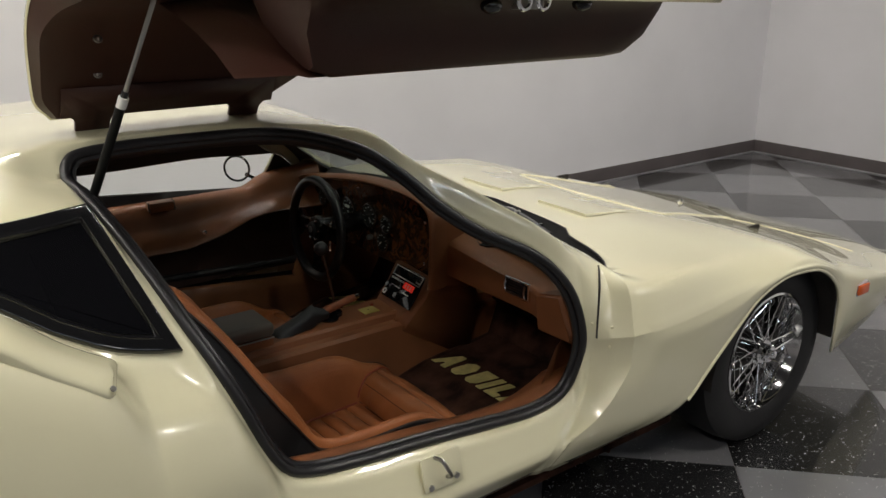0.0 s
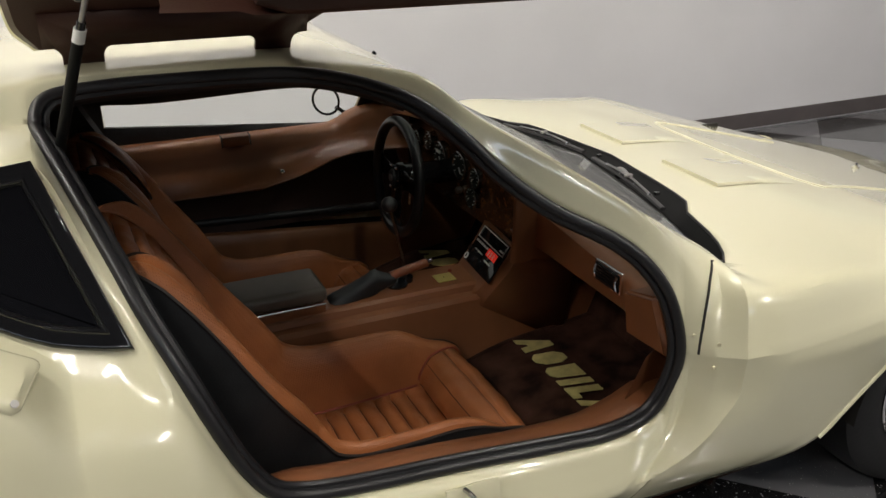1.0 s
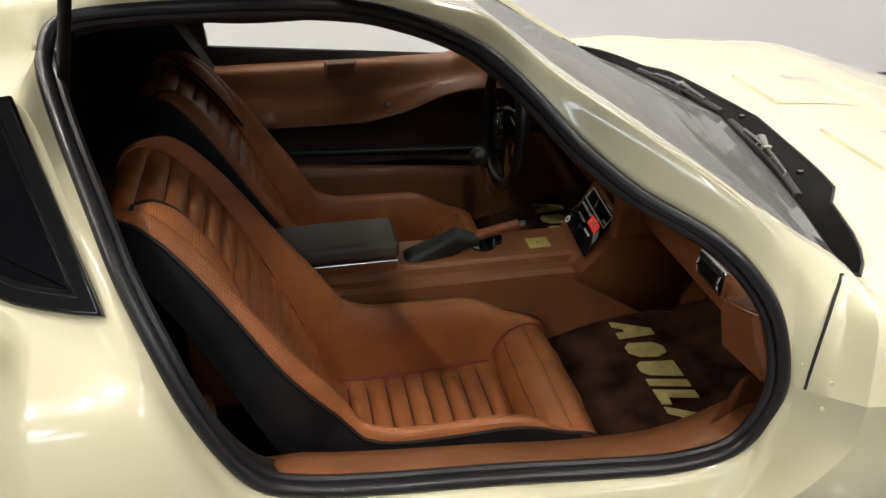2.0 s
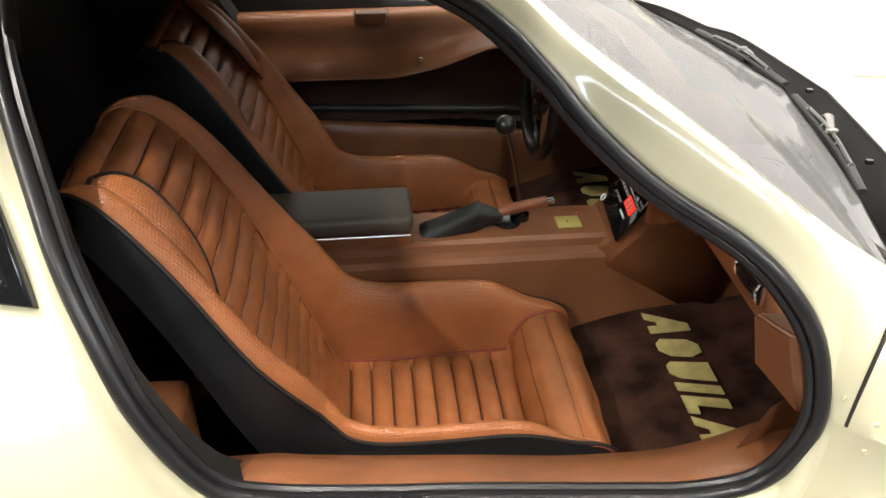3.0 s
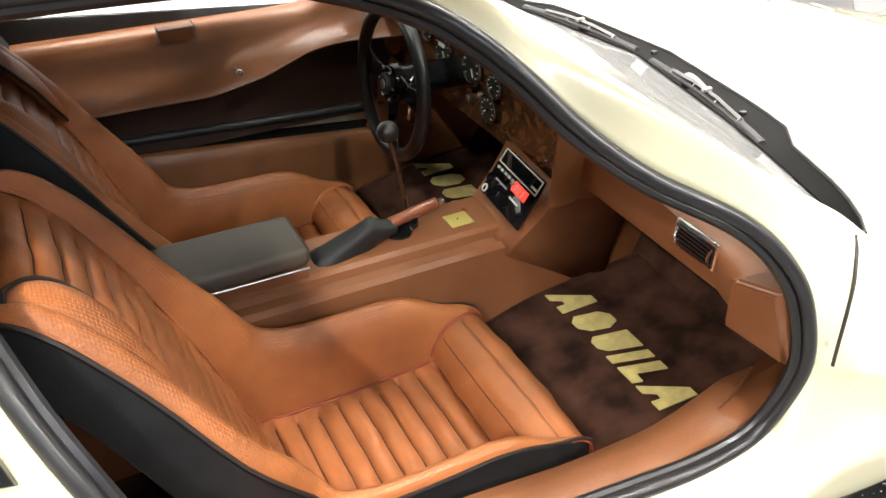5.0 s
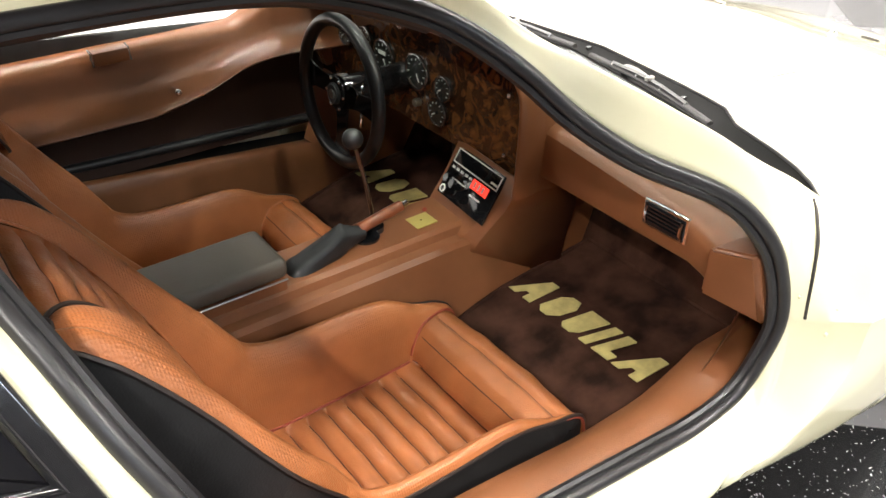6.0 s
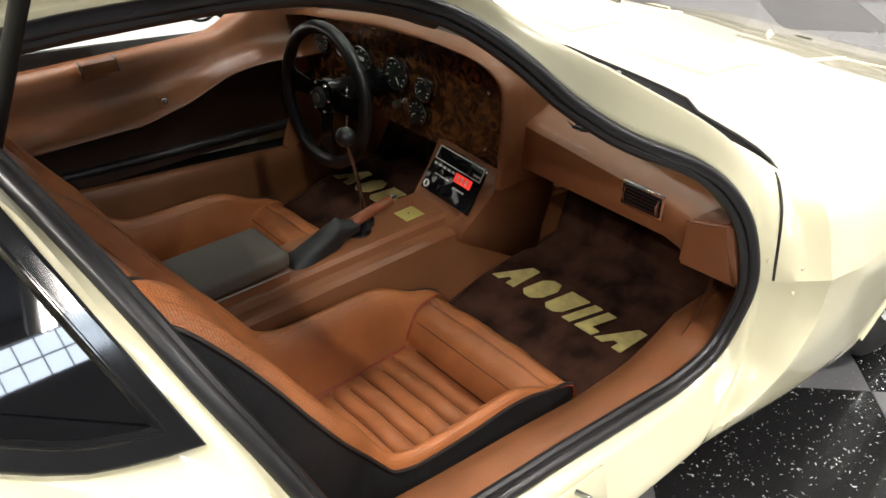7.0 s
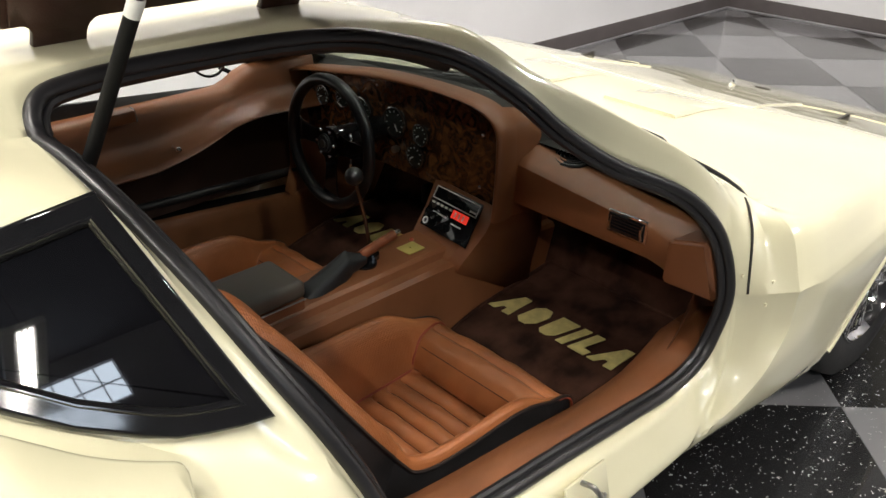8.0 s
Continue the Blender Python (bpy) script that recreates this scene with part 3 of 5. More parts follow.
# the screen lies in a recess, below the edge of the pillars
GLASSG = []
for i, r in enumerate(UPG):
    e_ = min(1.0, max(0.0, (i - I_TOP) / 4.0)) * min(1.0, max(0.0, (I_GLASS - i) / 3.0))
    GLASSG.append([P(p[0], p[1], p[2] - 0.004 - 0.020 * e_) for p in r])
part("windscreen", both(GLASSG, is_glass), PANE, car, "clear curved laminated windscreen", angle=85)
for sgn in (1, -1):
    lip_ = []
    for i in range(I_TOP, I_GLASS + 1):
        a_, b_ = UPG[i][2 * NU], GLASSG[i][2 * NU]
        lip_.append([P(a_[0], sgn * a_[1], a_[2]), P(a_[0], sgn * (a_[1] - 0.003), a_[2] - 0.004), P(b_.x, sgn * (a_[1] - 0.004), b_.z - 0.006)])
    part("pillar_lip", sheet(lip_), CREAM, car)
low_cowl = [[p + Vector((0, 0, -0.055 * math.sin(math.pi * min(1, max(0, (i - I_GLASS) / (I_COWL - I_GLASS)))))) for p in r] for i, r in enumerate(upper)]
part("cowl_trough", both(low_cowl, is_cowl), PITCH, car, "black recessed wiper trough")

# rubber seal round the opening
edge = [P(*p) for p in TOP] + [P(*p) for p in reversed(BOT[1:-1])]
edge = catmull(edge, 6, closed=True)
ctr = sum(edge, Vector()) / len(edge)


def inset(pts, d, push=Vector((0, 0, 0))):
    """Points moved towards the middle of the opening by d metres, within its surface."""
    out = []
    N = len(pts)
    for i, p in enumerate(pts):
        t = (pts[(i + 2) % N] - pts[i - 2]).normalized()
        to = ctr - p
        nrm = t.cross(to).normalized()
        out.append(p + nrm.cross(t).normalized() * d * (1 if nrm.cross(t).dot(to) > 0 else -1) + push)
    return out


inw = Vector((0, 0.012, -0.004))
seal = part("door_seal", tube(inset(edge, 0.009), 0.0120, 10, True, up=(0, 1, 0.5)), SEAL, car, "black rubber seal round the door opening")
part("seal_lip", tube(inset(edge, 0.023, inw * 0.6), 0.0085, 8, True, up=(0, 1, 0.5)), SEAL, seal)

# black roof lining under the skin, and lining behind the seats
lin = [[p + Vector((0, 0, -0.03)) for p in r] for r in upper]
part("headliner", both(lin, lambda i, j: idx(-0.1) <= i < I_TOP and j < 4 * NU - 3), DARK, car, "black roof lining")
for sgn in (1, -1):
    pil = [[UPG[i][j] for j in range(2 * NU - 1, 4 * NU - 4)] for i in range(I_TOP - 2, idx(1.47))]
    bmp = sheet([[P(p[0] - 0.012, sgn * (p[1] - 0.012), p[2] - 0.022) for p in r] for r in pil])
    part("pillar_trim", bmp, DARK, car)
part("rear_bulkhead", prism([(-0.78, 0.2), (0.78, 0.2), (0.78, 0.84), (0.66, 0.84), (0.66, 0.945), (0.56, 0.945), (0.56, 1.06), (-0.56, 1.06), (-0.56, 0.945), (-0.66, 0.945), (-0.66, 0.84), (-0.78, 0.84)], 0.02, Matrix.Translation((0.14, YC, 0)) @ Matrix(((0, 0, 1, 0), (1, 0, 0, 0), (0, 1, 0, 0), (0, 0, 0, 1)))), DARK, car, "black carpeted bulkhead behind the seats")

# floor, tunnel, sills
part("floor_pan", block(0.15, 1.95, YC - 0.74, YC + 0.74, 0.165, 0.185), CARPET, car, "dark brown carpeted floor")
sec = [(0.0, 0.455), (0.060, 0.455), (0.070, 0.448), (0.075, 0.432), (0.098, 0.430), (0.108, 0.420), (0.118, 0.36), (0.135, 0.24), (0.16, 0.18)]
rows = []
for x in (0.45, 0.60, 0.80, 1.0, 1.2, 1.33, 1.45, 1.60, 1.90):
    k = 1.0 if x < 1.4 else 1.0 - 0.25 * (x - 1.4)
    rows.append([P(x, h, 0.18 + (z - 0.18) * k) for h, z in [(-a, b) for a, b in reversed(sec[1:])] + sec])
part("centre_tunnel", weld(sheet(rows)), BROWN, car, "brown vinyl centre tunnel", angle=30)
for sgn in (1, -1):
    pts = []
    for x in np.linspace(0.50, 1.62, 24):
        zt = chain(BOT, min(max(x, 0.70), 1.45))[1]
        zt = zt + 0.02
        g = 0.018 * min(1, max(0, (x - 1.15) / 0.25))
        pts.append([P(x, sgn * h, z) for h, z in ((0.785, zt - 0.05), (0.775, zt - 0.015), (0.76, zt - 0.004), (0.70 - g * 0.5, zt - 0.012), (0.665 - g, zt - 0.03), (0.65 - g, zt - 0.07), (0.635 - g, 0.30), (0.62 - g, 0.18))])
    if sgn < 0:
        # the closed side shows a lower sill with a crisp edge
        pts = []
        for x in np.linspace(0.30, 1.62, 24):
            zs = 0.492 - 0.095 * x
            pts.append([P(x, -h, z) for h, z in ((0.672, zs + 0.002), (0.664, zs + 0.003), (0.655, zs), (0.650, zs - 0.005), (0.645, zs - 0.04), (0.635, 0.28), (0.62, 0.18))])
    part("sill_trim", sheet(pts), BROWN, car, "brown vinyl padded door sill", angle=50)
part("toe_board", block(-0.02, 0.02, YC - 0.74, YC + 0.74, -0.25, 0.25, m=pose(1.78, 0, 0.38, 0, 30, 0)), CARPET, car, "dark brown carpeted toe board")


# ---------------- floor mats ----------------
def mat_letters(o, cx):
    """Six plain slanted gold shapes, sewn on in a row across the mat."""
    shapes = [
        [(0.0, 0), (0.025, 0), (0.036, 0.022), (0.052, 0.022), (0.056, 0), (0.084, 0), (0.066, 0.085), (0.040, 0.085)],
        [(0.012, 0.012), (0.03, 0), (0.055, 0), (0.074, 0.02), (0.076, 0.06), (0.058, 0.083), (0.03, 0.083), (0.012, 0.065)],
        [(0.012, 0.01), (0.026, 0), (0.052, 0), (0.068, 0.014), (0.076, 0.083), (0.012, 0.083)],
        [(0, 0), (0.026, 0), (0.034, 0.083), (0.008, 0.083)],
        [(0, 0), (0.056, 0), (0.058, 0.02), (0.03, 0.022), (0.036, 0.083), (0.008, 0.083)],
        [(0.0, 0), (0.025, 0), (0.036, 0.022), (0.052, 0.022), (0.056, 0), (0.084, 0), (0.066, 0.085), (0.040, 0.085)],
    ]
    u = 0.0
    for k, s in enumerate(shapes):
        w = max(p[0] for p in s)
        pts = [((u + x) * 0.86 + 0.26 * y, y) for x, y in s]
        bm = prism(pts, 0.003, Matrix.Identity(4))
        # letters run to the right, tops ahead
        for v in bm.verts:
            v.co = Vector((MAT_X + v.co.y, cx - v.co.x, mat_z(MAT_X + v.co.y) + 0.0075 + v.co.z))
        part("sewn_shape", bm, GOLD, o, smooth=False)
        u += w + 0.010


MAT_X = 1.450


def mat_z(x):
    return 0.215 + 0.10 * min(1, max(0, (x - 1.24) / 0.20)) ** 0.7 * 0.68 + max(0, x - 1.44) * 0.10


def floor_mat(h0, h1, start):
    e = empty("floor_mat", (1.4, YC - (h0 + h1) / 2, 0.2), "dark brown pile floor mat with gold sewn shapes", "floor mat", "floor mats in the footwells")
    rows = []
    for x in np.linspace(1.18, 1.72, 28):
        rows.append([Vector((x, YC - h, mat_z(x) + 0.004 * noise.noise((x * 9, h * 9, 1)))) for h in np.linspace(h0, h1, 20)])
    part("mat_sheet", sheet(rows), CARPET, e, angle=80)
    part("binding", tube([p + Vector((0, 0, 0.002)) for p in [r[0] for r in rows] + list(rows[-1]) + [r[-1] for r in reversed(rows)] + list(reversed(rows[0]))], 0.005, 6, True), CARPET, e)
    mat_letters(e, YC - start)


floor_mat(0.14, 0.62, 0.155)
floor_mat(-0.54, -0.17, -0.526)


# ---------------- seats ----------------
def bucket_seat(cy, outer, inner, dx=0.0, dz=0.0):
    """A bucket seat on the centre line cy (world y), built along its profile from the front edge to the top."""
    seat = part("seat", block(0.62, 1.16, cy - 0.19, cy + 0.19, 0.186, 0.21, 0.01), SHELL, car, "tan leather bucket seat with a black shell")
    # x, z of the panel, x, z of the bolster's crest, half width of the panel, half width over all
    prof = [
        (1.262, 0.215, 1.270, 0.225, 0.200, 0.222),
        (1.278, 0.262, 1.286, 0.268, 0.200, 0.222),
        (1.270, 0.308, 1.278, 0.312, 0.200, 0.224),
        (1.238, 0.330, 1.245, 0.338, 0.198, 0.226),
        (1.188, 0.324, 1.192, 0.356, 0.190, 0.230),
        (1.152, 0.284, 1.135, 0.388, 0.178, 0.235),
        (1.144, 0.254, 1.100, 0.402, 0.177, 0.237),
        (1.080, 0.250, 1.050, 0.408, 0.176, 0.238),
        (0.960, 0.245, 0.950, 0.408, 0.176, 0.240),
        (0.850, 0.243, 0.870, 0.412, 0.176, 0.240),
        (0.776, 0.250, 0.812, 0.432, 0.176, 0.240),
        (0.752, 0.295, 0.782, 0.465, 0.175, 0.240),
        (0.728, 0.368, 0.748, 0.510, 0.176, 0.240),
        (0.695, 0.460, 0.702, 0.572, 0.177, 0.239),
        (0.648, 0.575, 0.650, 0.650, 0.176, 0.234),
        (0.598, 0.680, 0.602, 0.728, 0.184, 0.224),
        (0.546, 0.770, 0.552, 0.800, 0.186, 0.212),
        (0.502, 0.826, 0.510, 0.848, 0.178, 0.198),
        (0.472, 0.852, 0.478, 0.868, 0.166, 0.182),
        (0.447, 0.864, 0.450, 0.872, 0.152, 0.166),
        (0.424, 0.858, 0.423, 0.862, 0.138, 0.150),
        (0.410, 0.838, 0.407, 0.840, 0.124, 0.136),
    ]
    prof = [(a + dx, max(b + dz, 0.20), c + dx, max(e + dz, 0.205), f, g) for a, b, c, e, f, g in prof]
    u = np.linspace(0, len(prof) - 1, 1200)
    d = pchip(range(len(prof)), prof, u)
    run_ = np.concatenate([[0], np.cumsum(np.hypot(np.diff([q[0] for q in d]), np.diff([q[1] for q in d])))])
    N = 520
    u = np.interp(np.linspace(0, run_[-1], N), run_, u)
    run_ = np.linspace(0, run_[-1], N)
    d = pchip(range(len(prof)), prof, u)
    nrms = []
    for i in range(len(d)):
        a, c = d[max(0, i - 7)], d[min(len(d) - 1, i + 7)]
        t = Vector((c[0] - a[0], 0, c[1] - a[1])).normalized()
        nrms.append(Vector((t.z, 0, -t.x)))
    rows, crest, feet = [], {1: [], -1: []}, {1: [], -1: []}
    for i in range(len(d)):
        x, z, cx, cz, hp, ho = d[i]
        o, c, n = Vector((x, cy, z)), Vector((cx, cy, cz)), nrms[i]
        cush = 5.6 < u[i] < 10.2
        r = []
        groove = 0.0
        if u[i] > 11.4:
            groove = 0.013 * (abs(math.sin(run_[i] * math.pi / 0.046)) ** 0.40 - 1)
        elif cush:
            groove = 0.016 * (abs(math.sin((x - dx - 0.756) / 0.0433 * math.pi)) ** 0.40 - 1)
        elif u[i] < 4.2:
            groove = -0.005 * max(math.exp(-((u[i] - c_) / 0.10) ** 2) for c_ in (2.3, 3.3, 4.4))
        for k in np.linspace(-1, 1, 31):
            rib = groove * min(1, (1 - abs(k)) / 0.06)
            wav = 0.0012 * math.sin(9 * k + 40 * run_[i] + cy * 7) + 0.0008 * math.sin(17 * k - 63 * run_[i])
            r.append(o + Vector((0, k * hp, 0)) + n * (rib + wav + 0.008 * (1 - k * k)))
        rows.append(r)
        b = c - o
        for sg in (1, -1):
            wt = min(1, max(0, (13.5 - u[i]) / 2)) if sg == outer else 0
            p0, p1 = hp - 0.012 * wt, ho - 0.028 * wt
            if sg == outer:
                p0 = min(p0, float(np.interp(u[i], (14.0, 15.4, 18.5), (0.20, 0.158, 0.138))))
            feet[sg].append(p0)
            fat = float(np.interp(u[i], (10.5, 12.5, 17.5, 19.5), (0.0, 0.020, 0.020, 0.004))) * (1.0 if sg == outer else 0.6)
            crest[sg].append([o + Vector((0, sg * (p0 + (p1 - p0) * w), 0)) + b * f + n * (fat * math.sin(math.pi * w) ** 0.7 if 0 < w < 1 else 0) for w, f in ((0, -0.02), (0.08, 0.35), (0.2, 0.70), (0.35, 0.90), (0.55, 1.0), (0.72, 1.02), (0.88, 1.0), (0.97, 0.95), (1.0, 0.88))])
    part("padded_panel", sheet(rows), LEATHER, seat, "ribbed tan leather panel", angle=80)
    for sg in (1, -1):
        q = crest[sg]
        part("bolster", weld(sheet(q)), PERF, seat, "grained tan leather bolster", angle=80)
        part("piping", tube([r[-1] for r in q], 0.004, 6), PIPING, seat)
        part("seam", tube([r[0] + nrms[i] * 0.003 for i, r in enumerate(q)], 0.0025, 5), LEATHER, seat)
        # raised pad beside the upper wing, edged with piping
        width = 0.074 if sg == outer else inner
        rw, ids = [], [i for i in range(N) if 14.75 < u[i] < 18.55][::2]
        for i in ids:
            a = (u[i] - 14.75) / 3.80
            full = max(0.0, math.sin(math.pi * min(1.0, max(0.0, a)) ** 0.9)) ** 0.55
            w1 = feet[sg][i] + 0.022
            w0 = w1 - 0.016 - width * full
            rw.append([Vector((d[i][0], cy + sg * (w0 + (w1 - w0) * f), d[i][1])) + nrms[i] * (0.008 + 0.038 * full * math.sin(math.pi * (0.12 + 0.80 * f)) ** 0.8) for f in (0, 0.06, 0.16, 0.3, 0.45, 0.6, 0.75, 0.88, 1.0)])
        if width:
            part("shoulder_pad", weld(sheet(rw)), PERF, seat, "grained tan leather shoulder pad", angle=80)
            part("pad_piping", tube([r[0] + nrms[i] * 0.004 for i, r in zip(ids, rw)] + [r + nrms[ids[-1]] * 0.004 for r in rw[-1][2::2]], 0.0036, 6), PIPING, seat)
        sh = []
        for i, r in enumerate(q):
            base = Vector((d[i][0], cy, d[i][1])) - nrms[i] * 0.055
            base.z = max(base.z, 0.19)
            ho, p = abs(r[-1].y - cy), r[-1]
            sh.append([p, p.lerp(base + Vector((0, sg * (ho + 0.006), 0)), 0.5), base + Vector((0, sg * (ho - 0.004), 0)), base + Vector((0, sg * (ho - 0.03), 0)) - nrms[i] * 0.012])
        part("shell_side", sheet(sh), SHELL, seat, "black vinyl shell")
    # dark tubes along the seams between the ribs, painting in the grooves' shade
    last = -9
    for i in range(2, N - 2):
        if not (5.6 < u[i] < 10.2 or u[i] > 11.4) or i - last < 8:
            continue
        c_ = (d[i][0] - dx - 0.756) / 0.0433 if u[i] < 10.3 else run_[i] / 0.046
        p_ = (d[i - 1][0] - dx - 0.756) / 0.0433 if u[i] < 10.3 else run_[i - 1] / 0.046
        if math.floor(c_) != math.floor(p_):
            part("rib_seam_shade", tube(rows[i][2:-2], 0.0020, 5), SEAM_SHADE, seat)
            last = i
    # piping round the foot of the cushion and the ends of the front roll
    for sg in (1, -1):
        foot = [Vector((d[i][0], cy + sg * (feet[sg][i] - 0.001), d[i][1])) + nrms[i] * 0.003 for i in range(N) if 6.1 < u[i] < 10.2][::3]
        part("cushion_piping", tube(foot, 0.0028, 6), REDPIPE, seat)
        roll = [Vector((d[i][0], cy + sg * d[i][4], d[i][1])) + nrms[i] * 0.004 for i in range(N) if 0.6 < u[i] < 5.6][::3]
        part("roll_piping", tube(roll, 0.0028, 6), REDPIPE, seat)
    # the same dark tubes paint the shade in the front roll's seams
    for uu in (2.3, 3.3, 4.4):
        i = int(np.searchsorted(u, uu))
        part("roll_seam_shade", tube([p - nrms[i] * 0.001 for p in rows[i][1:-1]], 0.0018, 5), SEAM_SHADE, seat)
    part("front_seam_shade", tube([p - nrms[int(np.searchsorted(u, 5.7))] * 0.002 for p in rows[int(np.searchsorted(u, 5.7))]], 0.0022, 5), SEAM_SHADE, seat)
    backrows = []
    for i in range(len(d)):
        base = Vector((d[i][0], cy, d[i][1])) - nrms[i] * 0.067
        base.z = max(base.z, 0.188)
        backrows.append([base + Vector((0, k * (d[i][5] - 0.03), 0)) for k in (-1, -0.5, 0, 0.5, 1)])
    part("shell_back", sheet(backrows), SHELL, seat)
    return seat


bucket_seat(YC - 0.375, -1, 0.0)
bucket_seat(YC + 0.306, 1, 0.07, -0.025, -0.03)
from mathutils.bvhtree import BVHTree
tri_v = [p for r in upper for p in r]
nv = len(upper[0])
SKIN = BVHTree.FromPolygons(tri_v, [(i * nv + j, (i + 1) * nv + j, (i + 1) * nv + j + 1, i * nv + j + 1) for i in range(len(upper) - 1) for j in range(nv - 1)])


def drop(x, h, up=0.0):
    """The skin's place above the plan point x, h."""
    hit = SKIN.ray_cast(Vector((x, YC - max(0.002, abs(h)), 3)), Vector((0, 0, -1)))
    z = hit[0].z if hit[0] else 0.6
    return P(x, h, z + up)


def run(pts, n=14, up=0.0):
    out = []
    for a, b in zip(pts[:-1], pts[1:]):
        out += [drop(a[0] + (b[0] - a[0]) * k / n, a[1] + (b[1] - a[1]) * k / n, up) for k in range(n)]
    return out + [drop(*pts[-1], up)]




# ---------------- quarter windows and intakes ----------------
def qw_h(z):
    return 0.572 + (1.086 - z) * 0.6245


QW = [(0.360, 1.086), (0.408, 0.955), (0.456, 0.823), (0.415, 0.829), (0.378, 0.837), (0.345, 0.846), (0.310, 0.861), (0.250, 0.893), (0.190, 0.936), (0.120, 0.980), (0.02, 1.018), (-0.12, 1.045), (-0.02, 1.058), (0.12, 1.068), (0.26, 1.077)]


def shrink(pts, d):
    c = (sum(p[0] for p in pts) / len(pts), sum(p[1] for p in pts) / len(pts))
    out = []
    for i, p in enumerate(pts):
        a, b = pts[i - 1], pts[(i + 1) % len(pts)]
        e1 = Vector((p[0] - a[0], p[1] - a[1])).normalized()
        e2 = Vector((b[0] - p[0], b[1] - p[1])).normalized()
        n = Vector((-(e1 + e2).y, (e1 + e2).x)).normalized()
        k = d / max(0.5, abs(n.dot(Vector((-e1.y, e1.x)))))
        if n.dot(Vector((c[0] - p[0], c[1] - p[1]))) < 0:
            n = -n
        out.append((p[0] + n.x * k, p[1] + n.y * k))
    return out


for sg in (1, -1):
    inner = shrink(QW, 0.026)
    inner2 = shrink(QW, 0.029)

    def qp(p, lift):
        return P(p[0], sg * (qw_h(p[1]) + lift * 0.85), p[1] + lift * 0.53)

    rows = [[qp(p, -0.004) for p in QW], [qp(p, 0.009) for p in shrink(QW, 0.001)], [qp(p, 0.0112) for p in shrink(QW, 0.0025)], [qp(p, 0.0118) for p in shrink(QW, 0.004)], [qp(p, 0.0118) for p in shrink(QW, 0.0055)], [qp(p, 0.0112) for p in shrink(QW, 0.019)], [qp(p, 0.0112) for p in shrink(QW, 0.0205)], [qp(p, 0.013) for p in shrink(QW, 0.022)], [qp(p, 0.013) for p in shrink(QW, 0.0235)], [qp(p, 0.010) for p in inner], [qp(p, 0.004) for p in inner2]]
    frame_ = part("quarter_window", weld(sheet(rows, closed_v=True)), BLACK, car, "dark tinted quarter window in a gloss black frame", angle=35)
    bm = bmesh.new()
    bm.faces.new([bm.verts.new(qp(p, 0.0055)) for p in inner2])
    bmesh.ops.recalc_face_normals(bm, faces=bm.faces)
    part("tinted_pane", bm, TINT, frame_, smooth=False)
    # intake fairing, a raised plate with round corners between the shoulder and the window
    low_, high_ = [(0.298, 0.864, 0.830), (0.254, 0.864, 0.862), (0.216, 0.864, 0.891), (0.18, 0.864, 0.923), (0.146, 0.864, 0.954), (0.08, 0.866, 0.996), (-0.10, 0.868, 1.035)], [(0.333, 0.764, 0.852), (0.282, 0.762, 0.883), (0.241, 0.758, 0.912), (0.203, 0.752, 0.946), (0.167, 0.744, 0.976), (0.10, 0.730, 1.010), (-0.08, 0.712, 1.045)]
    at_ = [0, 0.004, 0.02, 0.05, 0.10, 0.16, 0.24] + list(np.linspace(0.34, 6, 26))
    lows, highs = pchip(range(7), low_, at_), pchip(range(7), high_, at_)
    rows = []
    for k, (a, b) in enumerate(zip(lows, highs)):
        cut = (0.12, 0.12, 0.10, 0.065, 0.03, 0.008, 0.0)[min(k, 6)]
        lift = (-0.022, 0.0, 0.003, 0.005, 0.0065, 0.0075, 0.008)[min(k, 6)]
        r = []
        for f, up in ((0, -0.022), (0.005, 0.0), (0.03, 0.004), (0.08, 0.008), (0.2, 0.013), (0.4, 0.015), (0.6, 0.012), (0.8, 0.007), (0.93, 0.003), (0.98, 0.001), (0.997, -0.002), (1.0, -0.024)):
            g = cut + (1 - 2 * cut) * f
            p = a + (b - a) * g
            up = min(up, lift) if k < 6 else up
            r.append(P(p[0] + 0.45 * up, sg * (p[1] + 0.45 * up), p[2] + 0.75 * up))
        rows.append(r)
    fair = part("air_intake", sheet(rows), CREAM, car, "cream air intake fairing fixed with a screw", angle=50)
    part("screw", disc(0.0055, 0.004, Matrix.Translation(P(0.297, sg * 0.862, 0.849)) @ pose(0, 0, 0, 40 * sg, 25, 0), 12, 0.001), STEEL, fair)

# ---------------- hood details ----------------
rib = run([(2.80, -0.30), (2.45, -0.345), (2.30, -0.375), (2.275, -0.30), (2.265, 0.0), (2.275, 0.30), (2.30, 0.372), (2.45, 0.345), (2.80, 0.30)], 12, -0.002)
part("hood_rib", tube(rib, 0.007, 8), CREAM, car)
for sg in (1, -1):
    rows = []
    for k in range(9):
        a = k / 8
        x = 1.955 + 0.27 * a
        rows.append([drop(x, sg * (0.095 + 0.235 * b + 0.01 * a), 0.002 + 0.008 * (1 - a) * (1 if 0 < b < 1 else 0.0)) for b in (0, 0.02, 0.25, 0.5, 0.75, 0.98, 1)])
    lip = [Vector((p.x - 0.001, p.y, p.z - 0.02)) for p in rows[0]]
    part("hood_vent", sheet([lip] + rows), CREAM, car, angle=30)
    part("lid_seam", tube(run([(2.72, sg * 0.30), (2.95, sg * 0.45), (3.10, sg * 0.66)], 10, 0.0), 0.0025, 6), CREAM_IN, car)
